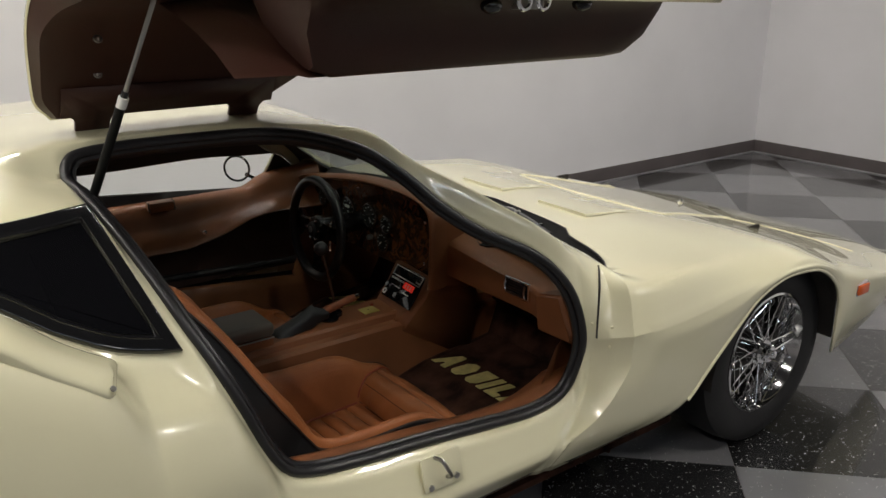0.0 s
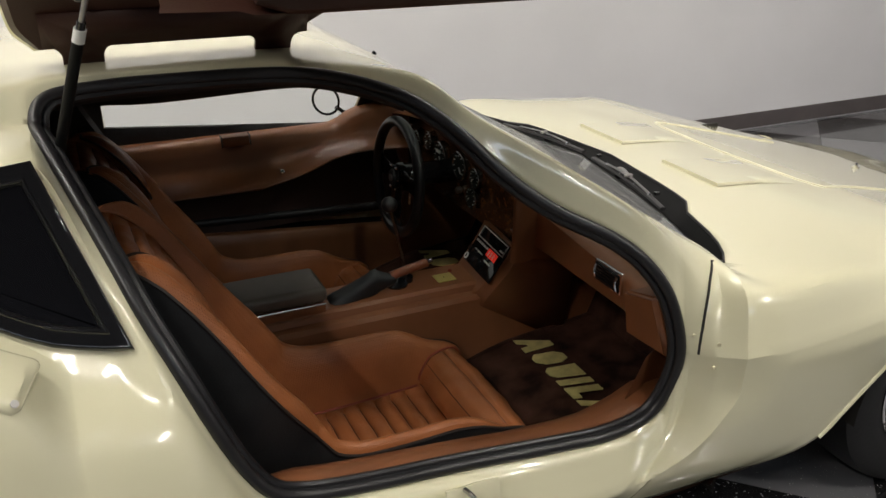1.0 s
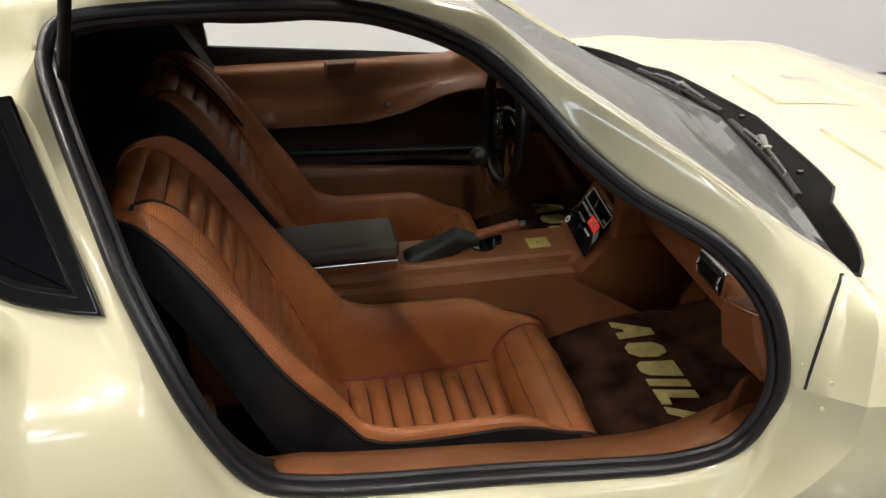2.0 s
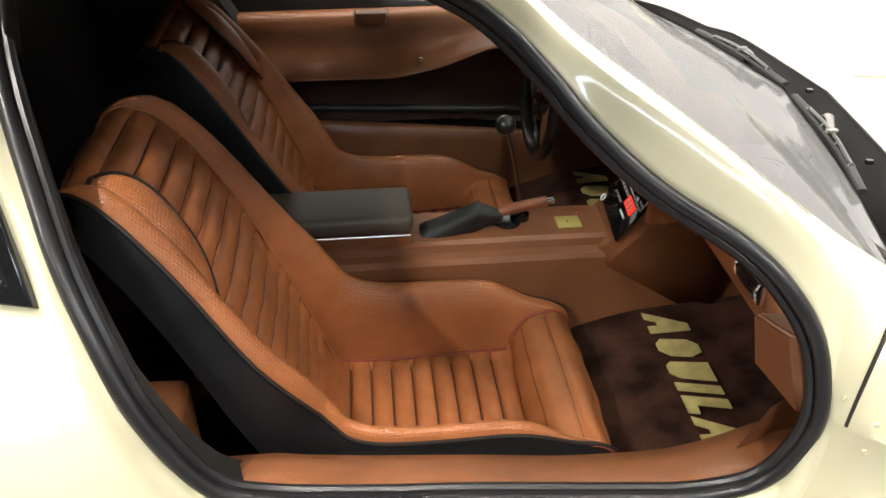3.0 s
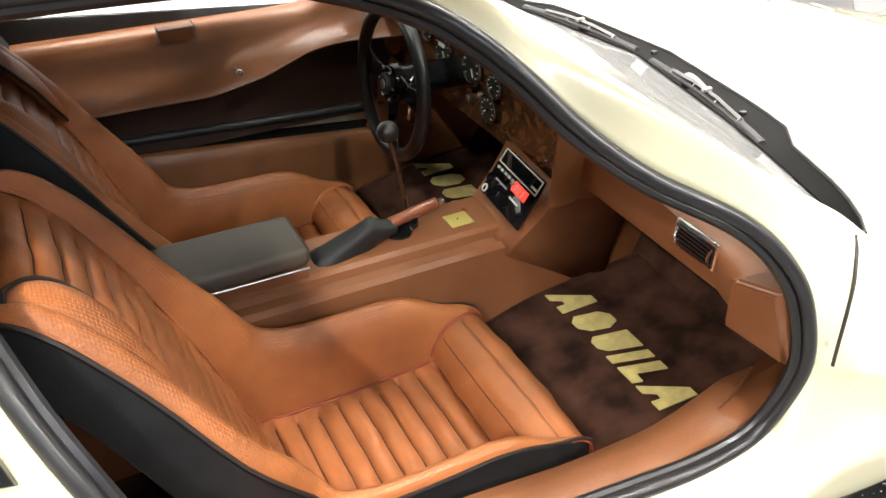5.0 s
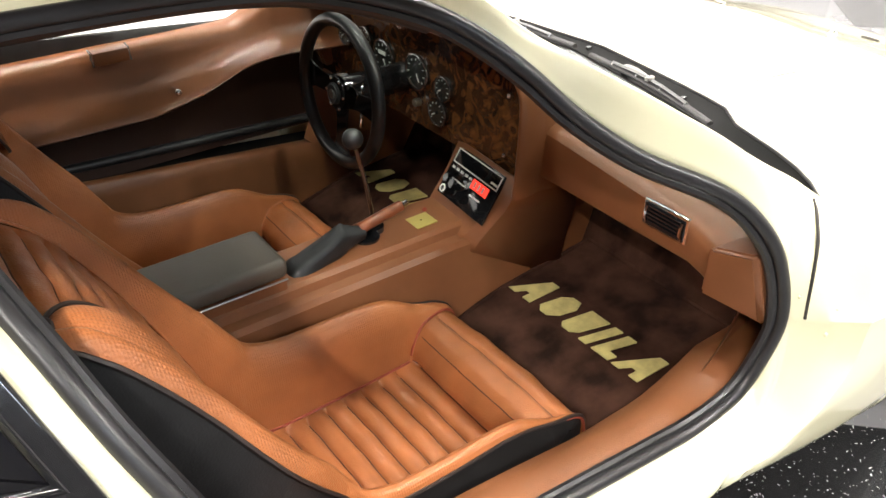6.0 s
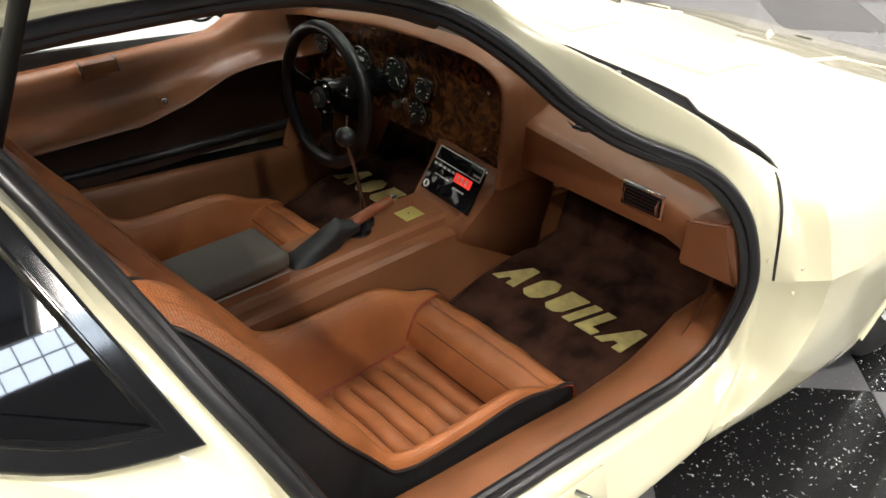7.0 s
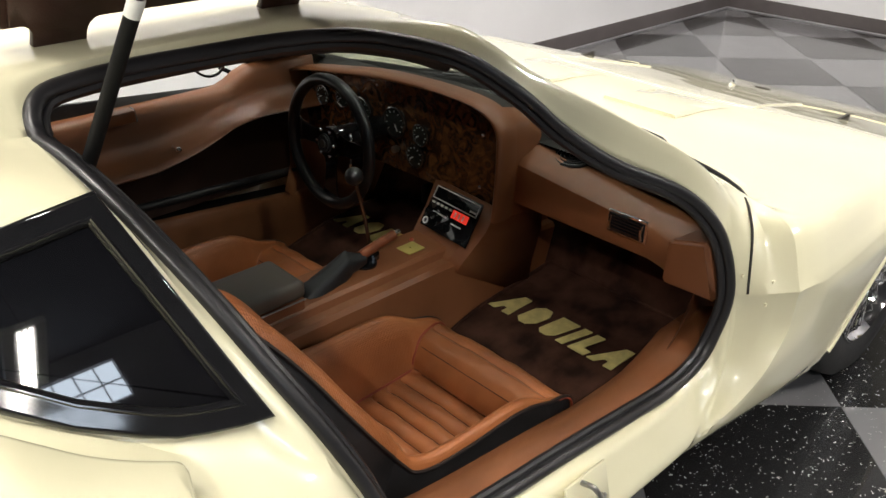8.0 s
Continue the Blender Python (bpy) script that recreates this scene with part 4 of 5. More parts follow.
part("hood_pin", join(disc(0.014, 0.012, Matrix.Translation(drop(2.89, 0.0, 0.004)), 16, 0.003), ball(0.008, drop(2.89, 0.0, 0.012))), CHROME, car, "chrome hood pin")
part("hood_badge", disc(0.03, 0.004, Matrix.Translation(drop(3.14, 0.0, 0.001)) @ pose(0, 0, 0, 0, 16, 0), 20), DARK, car)


# wipers
WSX = sorted((UPG[I_GLASS][j][1], UPG[I_GLASS][j][0], UPG[I_GLASS][j][2]) for j in range(2 * NU + 1))


def screen_foot(h, ahead=0.0, up=0.0):
    """A place along the lower edge of the screen."""
    a = np.array(WSX)
    return P(float(np.interp(abs(h), a[:, 0], a[:, 1])) + ahead, h, float(np.interp(abs(h), a[:, 0], a[:, 2])) + up)


def wiper(h0, h1, hp):
    base = screen_foot(hp, 0.050, -0.016)
    w = part("wiper", disc(0.012, 0.03, Matrix.Translation(base), 14, 0.003), BEZEL, car, "grey metal windscreen wiper with black blade")
    blade = [screen_foot(h0 + (h1 - h0) * k / 10, 0.004 + 0.006 * math.sin(math.pi * k / 10), 0.006 + 0.003 * math.sin(math.pi * k / 10)) for k in range(11)]
    part("wiper_blade", tube(blade, 0.0085, 8, flat=0.6), RUBBER, w, "black rubber blade")
    mid = blade[5] + Vector((0, 0, 0.012))
    part("wiper_arm", tube([base + Vector((0, 0, 0.014)), base.lerp(mid, 0.35) + Vector((0, 0, 0.012)), base.lerp(mid, 0.7) + Vector((0, 0, 0.006)), mid], 0.0065, 8, flat=0.5, taper=lambda a: 1.35 - 0.6 * a), STEEL, w)
    part("wiper_bridge", tube([blade[2] + Vector((0, 0, 0.006)), blade[4] + Vector((0, 0, 0.010)), blade[6] + Vector((0, 0, 0.010)), blade[8] + Vector((0, 0, 0.006))], 0.004, 6), BEZEL, w)
    for k in (2, 4, 6, 8):
        part("blade_claw", tube([blade[k] + Vector((-0.006, 0, 0.002)), blade[k] + Vector((0, 0, 0.009)), blade[k] + Vector((0.007, 0, 0.002))], 0.0025, 6), BEZEL, w)
    part("wiper_clip", block(-0.011, 0.011, -0.005, 0.005, -0.004, 0.004, 0.002, m=Matrix.Translation(mid)), STEEL, w)


wiper(0.44, 0.06, 0.14)
wiper(0.00, -0.38, -0.22)
for h in (0.30, -0.02, -0.30):
    part("washer_jet", block(-0.007, 0.007, -0.005, 0.005, -0.004, 0.005, 0.002, m=Matrix.Translation(screen_foot(h, 0.075, -0.020))), BEZEL, car)
part("cowl_rubber", tube([P(p[0], -p[1], p[2] + 0.001) for p in reversed(UPG[I_COWL][1:2 * NU + 1])] + [P(p[0], p[1], p[2] + 0.001) for p in UPG[I_COWL][:2 * NU + 1]], 0.003, 6), RUBBER, car)
# glass edge rubber
for sg in (1, -1):
    strip = [(UPG[i][2 * NU], GLASSG[i][2 * NU].z) for i in range(I_TOP + 3, I_GLASS + 1)]
    part("screen_rubber", sheet([[P(p[0], sg * (p[1] - d_), z + dz) for d_, dz in ((0.003, -0.002), (0.005, 0.005), (0.010, 0.006), (0.014, 0.001), (0.015, -0.004))] for p, z in strip]), RUBBER, car)
    part("body_seam", tube([P(1.628, sg * 0.710, 0.738)] + [P(p[0], sg * (p[1] + 0.0005), p[2]) for p in [UPG[idx(1.532)][j] + (UPG[idx(1.51)][j] - UPG[idx(1.532)][j]) * (j - 2 * NU - 2) / (2 * NU - 2) for j in range(2 * NU + 2, 4 * NU + 1)]], 0.0028, 6), DARK, car)
    part("arch_lip", tube([P(LOWROWS[6][i][0], sg * LOWROWS[6][i][1], LOWROWS[6][i][2]) for i in range(idx(1.80), idx(2.66))], 0.006, 8), CREAM, car)
    for x, h, z in ((1.503, 0.793, 0.63), (1.506, 0.793, 0.60), (1.515, 0.851, 0.636), (1.517, 0.845, 0.579), (0.412, 0.570, 1.000), (0.497, 0.738, 0.795), (0.522, 0.768, 0.730)):
        part("rivet", disc(0.0036, 0.004, Matrix.Translation(P(x, sg * h, z)) @ pose(0, 0, 0, 90, 0, 0), 8), CREAM_IN, car)

# side marker
mk = part("side_marker", block(2.715, 2.795, YC - 0.884, YC - 0.850, 0.445, 0.495, 0.008), CHROME, car, "amber side marker in a chrome frame")
part("lens", block(2.723, 2.787, YC - 0.890, YC - 0.882, 0.452, 0.488, 0.003), ORANGE, mk)

# door catch on the sill
for sg in (1, -1):
    ct = part("door_catch", block(-0.055, 0.055, -0.003, 0.003, -0.04, 0.04, 0.002, m=Matrix.Translation(P(0.992, sg * 0.826, 0.408)) @ pose(0, 0, 0, -14 * sg)), CREAM, car, "steel catch loop on a cream plate")
    part("catch_loop", tube(catmull([P(0.972, sg * 0.825, 0.446), P(0.976, sg * 0.848, 0.448), P(0.985, sg * 0.856, 0.430), P(0.998, sg * 0.855, 0.405), P(1.002, sg * 0.838, 0.392), P(1.002, sg * 0.828, 0.390)], 4), 0.005, 8), STEEL, ct)
    for x, z in ((0.955, 0.378), (1.028, 0.385)):
        part("bolt", disc(0.008, 0.006, Matrix.Translation(P(x, sg * 0.836, z)) @ pose(0, 0, 0, 90), 6), STEEL, ct)


# ---------------- wheels ----------------
def wheel(x, sg):
    c = P(x, sg * 0.72, 0.32)
    out = -1 if sg > 0 else 1
    prof = [(0.200, 0.085), (0.215, 0.092), (0.25, 0.100), (0.29, 0.096), (0.312, 0.080), (0.319, 0.05), (0.320, 0.0), (0.319, -0.05), (0.312, -0.08), (0.28, -0.098), (0.22, -0.092), (0.20, -0.085)]
    rows = [[c + Vector((r * math.cos(a), out * w, r * math.sin(a))) for r, w in prof] for a in (k * math.tau / 64 for k in range(64))]
    w_ = part("wheel", disc(0.05, 0.10, Matrix.Translation(c + Vector((0, out * 0.03, 0))) @ pose(0, 0, 0, 90), 24, 0.01), CHROME, car, "chrome wire wheel with black tyre")
    bm = sheet(rows, closed_u=True)
    bmesh.ops.recalc_face_normals(bm, faces=bm.faces)
    part("tyre", bm, TYRE, w_)
    prof = [(0.202, 0.085), (0.206, 0.092), (0.199, 0.094), (0.194, 0.080), (0.180, 0.060), (0.172, 0.0), (0.18, -0.07)]
    bm = sheet([[c + Vector((r * math.cos(a), out * w, r * math.sin(a))) for r, w in prof] for a in (k * math.tau / 64 for k in range(64))], closed_u=True)
    part("rim", bm, CHROME, w_)
    for k in range(48):
        a = k * math.tau / 48
        b = a + (0.42 if k % 2 else -0.42)
        ro, wo = (0.190, 0.074) if k % 4 < 2 else (0.176, 0.02)
        wi = 0.075 if k % 4 < 2 else -0.01
        p = c + Vector((0.045 * math.cos(b), out * wi, 0.045 * math.sin(b)))
        q = c + Vector((ro * math.cos(a), out * wo, ro * math.sin(a)))
        part("spoke", tube([p, q], 0.0026, 5, caps=False), CHROME, w_)
    part("hub_cap", join(disc(0.030, 0.03, Matrix.Translation(c + Vector((0, out * 0.09, 0))) @ pose(0, 0, 0, 90), 8, 0.004), ball(0.018, c + Vector((0, out * 0.105, 0)))), CHROME, w_)
    part("brake_drum", disc(0.14, 0.06, Matrix.Translation(c - Vector((0, out * 0.04, 0))) @ pose(0, 0, 0, 90), 32), DARK, w_)


for wx in (2.33, -0.35):
    for sg in (1, -1):
        wheel(wx, sg)
for sg in (1, -1):
    liner = [LOWROWS[6][i] for i in range(idx(1.80), idx(2.66))]
    part("wheel_well", sheet([[P(p[0], sg * (p[1] - 0.007), p[2] + 0.002) for p in liner], [P(p[0], sg * 0.74, p[2] + 0.012) for p in liner], [P(p[0], sg * 0.55, p[2] + 0.015) for p in liner]]), DARK, car)
    arch = [[P(2.30 + 0.335 * math.cos(a), sg * h, 0.31 + 0.33 * math.sin(a)) for a in np.linspace(0.0, math.pi, 24)] for h in (0.86, 0.60, 0.50)]
    part("wheel_well", sheet(arch), DARK, car)
    part("wheel_well", block(1.95, 2.70, YC - sg * 0.49, YC - sg * 0.50, 0.10, 0.62), DARK, car)

# ---------------- dashboard ----------------
dash = part("dashboard", block(1.500, 1.575, YC - 0.14, YC + 0.70, 0.555, 0.70, 0.004), DARKTRIM, car, "brown vinyl dashboard with walnut instrument panel")
# padded hood round the instrument panel
hoodline = [(-0.735, 0.545), (-0.735, 0.69), (-0.70, 0.736), (-0.60, 0.768), (-0.45, 0.793), (-0.25, 0.822), (-0.05, 0.836), (0.09, 0.834), (0.155, 0.818), (0.190, 0.786), (0.196, 0.72), (0.192, 0.62), (0.186, 0.556)]
hoodline = [(p.x, p.y) for p in catmull([(a, b, 0) for a, b in hoodline], 5)]
ct_h = (-0.28, 0.66)
rows = []
for h, z in hoodline:
    v = Vector((h - ct_h[0], z - ct_h[1])).normalized()
    v = Vector((v.x * 0.7, v.y)).normalized()
    r = []
    for d, x in ((-0.012, 1.492), (-0.011, 1.462), (-0.009, 1.426), (-0.005, 1.416), (0.000, 1.413), (0.006, 1.416), (0.010, 1.428), (0.011, 1.45), (0.008, 1.475)):
        r.append(P(x, h + v.x * d, z + v.y * d))
    rows.append(r)
part("dash_hood", weld(sheet(rows)), BROWN, dash, "padded brown vinyl hood", angle=70)
# walnut panel
pan = [(p[0] * 0.985 + ct_h[0] * 0.015, p[1] * 0.99 + ct_h[1] * 0.01) for p in hoodline]
bm = bmesh.new()
bm.faces.new([bm.verts.new(P(1.476, h, z)) for h, z in pan])
bmesh.ops.recalc_face_normals(bm, faces=bm.faces)
panel = part("instrument_panel", bm, BURL, dash, "polished burl walnut panel", smooth=False)
thicken(panel, 0.006, 0.0)
for h, z in ((0.096, 0.742), (0.090, 0.601), (-0.31, 0.775), (-0.62, 0.72)):
    part("screw", ball(0.006, P(1.471, h, z)), CHROME, dash)


def gauge(h, z, r):
    m = Matrix.Translation(P(1.468, h, z)) @ pose(0, 0, 0, 0, -90, 0)
    g = part("gauge", disc(r * 0.94, 0.012, m, 28), DIAL, dash, "black dial with a dark bezel")
    part("bezel", ring(r, r * 0.10, Matrix.Translation(P(1.462, h, z)) @ pose(0, 0, 0, 0, -90, 0), 32, 8), BEZEL, dash)
    for k in range(9):
        a = radians(-130 + 260 * k / 8)
        y, zz = math.sin(a) * r * 0.75, math.cos(a) * r * 0.75
        part("tick_mark", block(-0.0008, 0.0008, -r * 0.015, r * 0.015, -r * 0.06, r * 0.06, m=Matrix.Translation(P(1.461, h + y, z + zz)) @ pose(0, 0, 0, math.degrees(a))), PRINT, g, smooth=False)
    a = radians(150 if r > 0.04 else -120)
    part("needle", tube([P(1.4605, h, z), P(1.4605, h + math.sin(a) * r * 0.6, z + math.cos(a) * r * 0.6)], 0.0012, 5), WHITE, g)
    part("hub", ball(r * 0.10, P(1.461, h, z)), BLACK, g)


for h, z, r in ((-0.231, 0.690, 0.042), (-0.375, 0.683, 0.042), (-0.127, 0.682, 0.029), (-0.149, 0.616, 0.033), (-0.463, 0.706, 0.029), (-0.56, 0.69, 0.029)):
    gauge(h, z, r)
part("switch_knob", join(disc(0.010, 0.02, Matrix.Translation(P(1.462, -0.229, 0.614)) @ pose(0, 0, 0, 0, 90, 0), 14, 0.003)), STEEL, dash, "small steel switch knob")
part("trip_window", block(1.459, 1.4605, YC + 0.362, YC + 0.392, 0.690, 0.699), WHITE, dash, smooth=False)

# passenger side of the dash
rows = []
for h in np.linspace(0.16, 0.672, 13):
    k = max(0, (h - 0.60) / 0.10)
    f = -0.045 * k
    dz = -0.088 * (h - 0.17)
    rows.append([P(x + f, h, z + (dz if z > 0.65 else 0)) for x, z in ((1.62, 0.585), (1.495, 0.588), (1.484, 0.592), (1.479, 0.602), (1.480, 0.68), (1.482, 0.697), (1.490, 0.706), (1.505, 0.712), (1.555, 0.724), (1.575, 0.722), (1.60, 0.70))])
part("dash_shelf", sheet(rows), BROWN, dash, "brown vinyl shelf over the footwell", angle=35)
ends = [(h, z) for h, z in hoodline if h > 0.14]
part("dash_end", sheet([[P(1.440, h + 0.006, z + 0.006 * (z > 0.79)), P(1.48, h + 0.008, z + 0.004 * (z > 0.79)), P(1.54, h + 0.002, z - 0.012), P(1.60, h - 0.01, z - 0.05)] for h, z in ends]), BROWN, dash, angle=60)
top = []
for h in np.linspace(-0.68, 0.68, 40):
    hood = h < 0.17
    zz = float(np.interp(h, (-0.7, -0.45, -0.25, -0.05, 0.09, 0.15, 0.17), (0.734, 0.793, 0.822, 0.836, 0.834, 0.818, 0.795))) if hood else 0.722
    xb = 1.715 - 0.09 * (h / 0.68) ** 2
    x0 = 1.458 if hood else 1.565
    top.append([P(x0, h, zz + 0.006), P(x0 + 0.06, h, zz - 0.002), P((x0 + 0.06 + xb) / 2, h, 0.772 if hood else 0.735), P(xb, h, 0.735)])
part("dash_top", sheet(top), DARK, dash, "dark vinyl dash top under the screen")
part("speaker_grille", disc(0.052, 0.006, Matrix.Translation(P(1.580, 0.295, 0.716)) @ pose(0, 0, 0, 0, -13, 0), 32, 0.002), BLACK, dash, "round black speaker grille")
for k in range(4):
    part("grille_ring", ring(0.012 + 0.011 * k, 0.0015, Matrix.Translation(P(1.5795, 0.295, 0.720)) @ pose(0, 0, 0, 0, -13, 0), 28, 5), RUBBER, dash)
# vent
v = part("air_vent", block(1.470, 1.479, YC - 0.583, YC - 0.482, 0.628, 0.680, 0.002), CHROME, dash, "black air vent in a chrome frame")
part("vent_recess", block(1.4675, 1.4755, YC - 0.578, YC - 0.487, 0.633, 0.675), BLACK, dash)
for k in range(5):
    z = 0.640 + 0.0075 * k
    part("vent_slat", block(1.464, 1.470, YC - 0.572, YC - 0.493, z, z + 0.003), BLACK, dash, smooth=False)
for h in (0.492, 0.573):
    part("vent_end", tube(catmull([P(1.466, h, 0.637), P(1.462, h, 0.654), P(1.466, h, 0.671)], 4), 0.003, 6), CHROME, dash)
for sg in (1, -1):
    # box at the front foot of the opening
    k0 = [(1.432, 0.742, 0.706), (1.404, 0.670, 0.698), (1.443, 0.646, 0.575), (1.469, 0.762, 0.562)]
    bm = bmesh.new()
    a = [bm.verts.new(P(x, sg * h, z)) for x, h, z in k0]
    b = [bm.verts.new(P(x + 0.16, sg * (h + 0.02), z)) for x, h, z in k0]
    bm.faces.new(a)
    bm.faces.new(b)
    for i in range(4):
        bm.faces.new((a[i], a[(i + 1) % 4], b[(i + 1) % 4], b[i]))
    bmesh.ops.recalc_face_normals(bm, faces=bm.faces)
    bmesh.ops.bevel(bm, geom=bm.edges, offset=0.008, segments=3, affect="EDGES")
    part("kick_box", bm, BROWN, car, "brown vinyl padded corner box")
    # side of the footwell under the box
    part("kick_panel", sheet([[P(1.44, sg * 0.73, 0.56), P(1.50, sg * 0.70, 0.56), P(1.78, sg * 0.66, 0.60)], [P(1.42, sg * 0.70, 0.44), P(1.48, sg * 0.675, 0.40), P(1.78, sg * 0.63, 0.42)], [P(1.36, sg * 0.65, 0.38), P(1.44, sg * 0.64, 0.30), P(1.78, sg * 0.61, 0.20)]]), BROWN, car)

# ---------------- steering wheel ----------------
sw = part("steering_wheel", ring(0.167, 0.0158, Matrix.Translation(P(1.288, -0.293, 0.660)) @ pose(0, 0, 0, 0, -86, 0), 64, 14), KNOB, car, "black leather-rimmed three-spoke steering wheel")
SWM = Matrix.Translation(P(1.296, -0.293, 0.660)) @ pose(0, 0, 0, 0, -86, 0)
for a0 in (90, -90, 180):
    a = radians(a0)
    m = SWM @ Matrix.Rotation(a, 4, "Z")
    ol = [(0.030, -0.030), (0.075, -0.022), (0.125, -0.026), (0.165, -0.040), (0.165, 0.040), (0.125, 0.026), (0.075, 0.022), (0.030, 0.030)]
    part("spoke", prism(ol, 0.004, m, 0.001), BLACK, sw)
part("hub", disc(0.046, 0.03, SWM @ pose(0, 0, 0.005), 28, 0.006), BLACK, sw)
part("horn_cap", disc(0.026, 0.012, SWM @ pose(0, 0, 0.024), 24, 0.004), SHELL, sw)
part("cap_emblem", disc(0.011, 0.003, SWM @ pose(0, 0, 0.031), 16), STEEL, sw)
for k in range(6):
    a = radians(60 * k + 30)
    part("bolt", ball(0.0045, SWM @ Vector((0.037 * math.cos(a), 0.037 * math.sin(a), 0.021))), CHROME, sw)
part("column", disc(0.036, 0.17, Matrix.Translation(P(1.385, -0.296, 0.658)) @ pose(0, 0, 0, 0, 90, 0), 28, 0.004), BLACK, sw)
part("stalk", tube(catmull([P(1.32, -0.24, 0.69), P(1.30, -0.215, 0.685), P(1.295, -0.21, 0.64), P(1.293, -0.215, 0.60)], 4), 0.004, 6), CHROME, sw, "chrome stalk")

# ---------------- console ----------------
con = part("radio_console", sheet([[P(1.50, -0.085, 0.57), P(1.478, -0.075, 0.572), P(1.455, 0.145, 0.576), P(1.46, 0.165, 0.575), P(1.60, 0.19, 0.58)], [P(1.47, -0.085, 0.51), P(1.438, -0.07, 0.512), P(1.420, 0.125, 0.512), P(1.43, 0.150, 0.505), P(1.62, 0.175, 0.47)], [P(1.42, -0.075, 0.45), P(1.380, -0.065, 0.442), P(1.370, 0.095, 0.440), P(1.385, 0.118, 0.425), P(1.62, 0.15, 0.36)], [P(1.40, -0.075, 0.42), P(1.360, -0.065, 0.425), P(1.352, 0.085, 0.424), P(1.37, 0.112, 0.40), P(1.62, 0.14, 0.25)]]), BROWN, car, "brown console holding the radio", angle=30)
thicken(con, 0.006, 0.0)
# radio face lies in the sloping plane of the console
ra, rb, rc = P(1.474, -0.062, 0.560), P(1.453, 0.132, 0.566), P(1.386, -0.052, 0.452)
ex, ey = (rb - ra).normalized(), (rc - ra).normalized()
ez = ex.cross(ey).normalized()
if ez.x > 0:
    ez = -ez
RM = Matrix((ex, ey, ez)).transposed().to_4x4()
RM.translation = ra + ez * 0.004


def rblock(u0, u1, v0, v1, w0, w1, bevel=0.0):
    return block(u0, u1, v0, v1, w0, w1, bevel, m=RM)


part("radio", rblock(0.0, 0.190, 0.0, 0.118, -0.004, 0.002, 0.001), BLACK, con, "black car radio with a red display")
for u0, u1, v0, v1 in ((0.004, 0.184, 0.004, 0.007), (0.004, 0.184, 0.036, 0.039), (0.004, 0.007, 0.004, 0.039), (0.181, 0.184, 0.004, 0.039)):
    part("trim_line", rblock(u0, u1, v0, v1, 0.002, 0.0035), WHITE, con, smooth=False)
part("display", rblock(0.100, 0.162, 0.044, 0.066, 0.002, 0.004), RED, con, "red lit display", smooth=False)
for k in range(3):
    part("digit_bar", rblock(0.110 + 0.016 * k, 0.116 + 0.016 * k, 0.048, 0.062, 0.004, 0.0046), WHITE, con, smooth=False)
for k in range(5):
    part("button", rblock(0.012 + 0.018 * k, 0.022 + 0.018 * k, 0.046, 0.052, 0.002, 0.0045), WHITE, con, smooth=False)
for u0, u1, v in ((0.03, 0.085, 0.070), (0.110, 0.150, 0.078)):
    part("slider_line", rblock(u0, u1, v, v + 0.004, 0.002, 0.004), WHITE, con, smooth=False)
for u, v in ((0.020, 0.078), (0.048, 0.083), (0.095, 0.098), (0.03, 0.103)):
    part("radio_knob", disc(0.011, 0.014, RM @ pose(u, v, 0.008), 16, 0.002), BLACK, con)
part("knob_ring", ring(0.008, 0.002, RM @ pose(0.03, 0.103, 0.016), 18, 6), WHITE, con)
part("logo_bar", rblock(0.155, 0.178, 0.026, 0.031, 0.002, 0.004), WHITE, con, smooth=False)

# armrest, hand brake, gear lever
arm = part("armrest", block(0.46, 0.950, YC - 0.066, YC + 0.080, 0.478, 0.522, 0.016, 5), GREYVINYL, car, "dark grey padded vinyl armrest")
part("armrest_box", block(0.46, 0.944, YC - 0.064, YC + 0.078, 0.44, 0.476, 0.004), BROWN, arm)
part("armrest_trim", tube([P(0.46, 0.066, 0.4775), P(0.944, 0.066, 0.4775)], 0.0022, 6), STEEL, arm)
bt = []
for x, w, z, up in ((0.962, 0.012, 0.452, 0.006), (0.968, 0.022, 0.455, 0.013), (0.985, 0.025, 0.459, 0.018), (1.010, 0.026, 0.464, 0.022), (1.040, 0.025, 0.471, 0.027), (1.068, 0.024, 0.480, 0.033), (1.085, 0.023, 0.487, 0.036), (1.098, 0.021, 0.491, 0.034), (1.106, 0.018, 0.492, 0.027), (1.114, 0.019, 0.492, 0.024), (1.128, 0.017, 0.491, 0.019), (1.150, 0.0135, 0.490, 0.0135)):
    r = []
    for k in range(18):
        a = k * math.tau / 18
        fold = 1 + 0.09 * math.sin(5 * a + x * 22) + 0.05 * math.sin(9 * a - x * 35)
        w_ = w * (1.45 - 0.45 * min(1, max(0, (x - 0.96) / 0.12)))
        r.append(P(x, 0.016 + w_ * math.cos(a) * fold, z - 0.006 + up * math.sin(a) * fold))
    bt.append(r)
boot = part("handbrake", sheet(bt, closed_v=True), SHELL, car, "hand brake with black leather boot and wooden grip", angle=80)
part("wood_grip", tube([P(1.143, 0.012, 0.492), P(1.20, 0.012, 0.504), P(1.25, 0.012, 0.513)], 0.0125, 14), WOODGRIP, boot, "reddish wooden grip")
part("release_button", tube([P(1.25, 0.012, 0.513), P(1.266, 0.012, 0.516)], 0.007, 10), CHROME, boot)
part("boot_plate", disc(0.03, 0.006, Matrix.Translation(P(1.165, 0.0, 0.457)), 20), BLACK, boot)
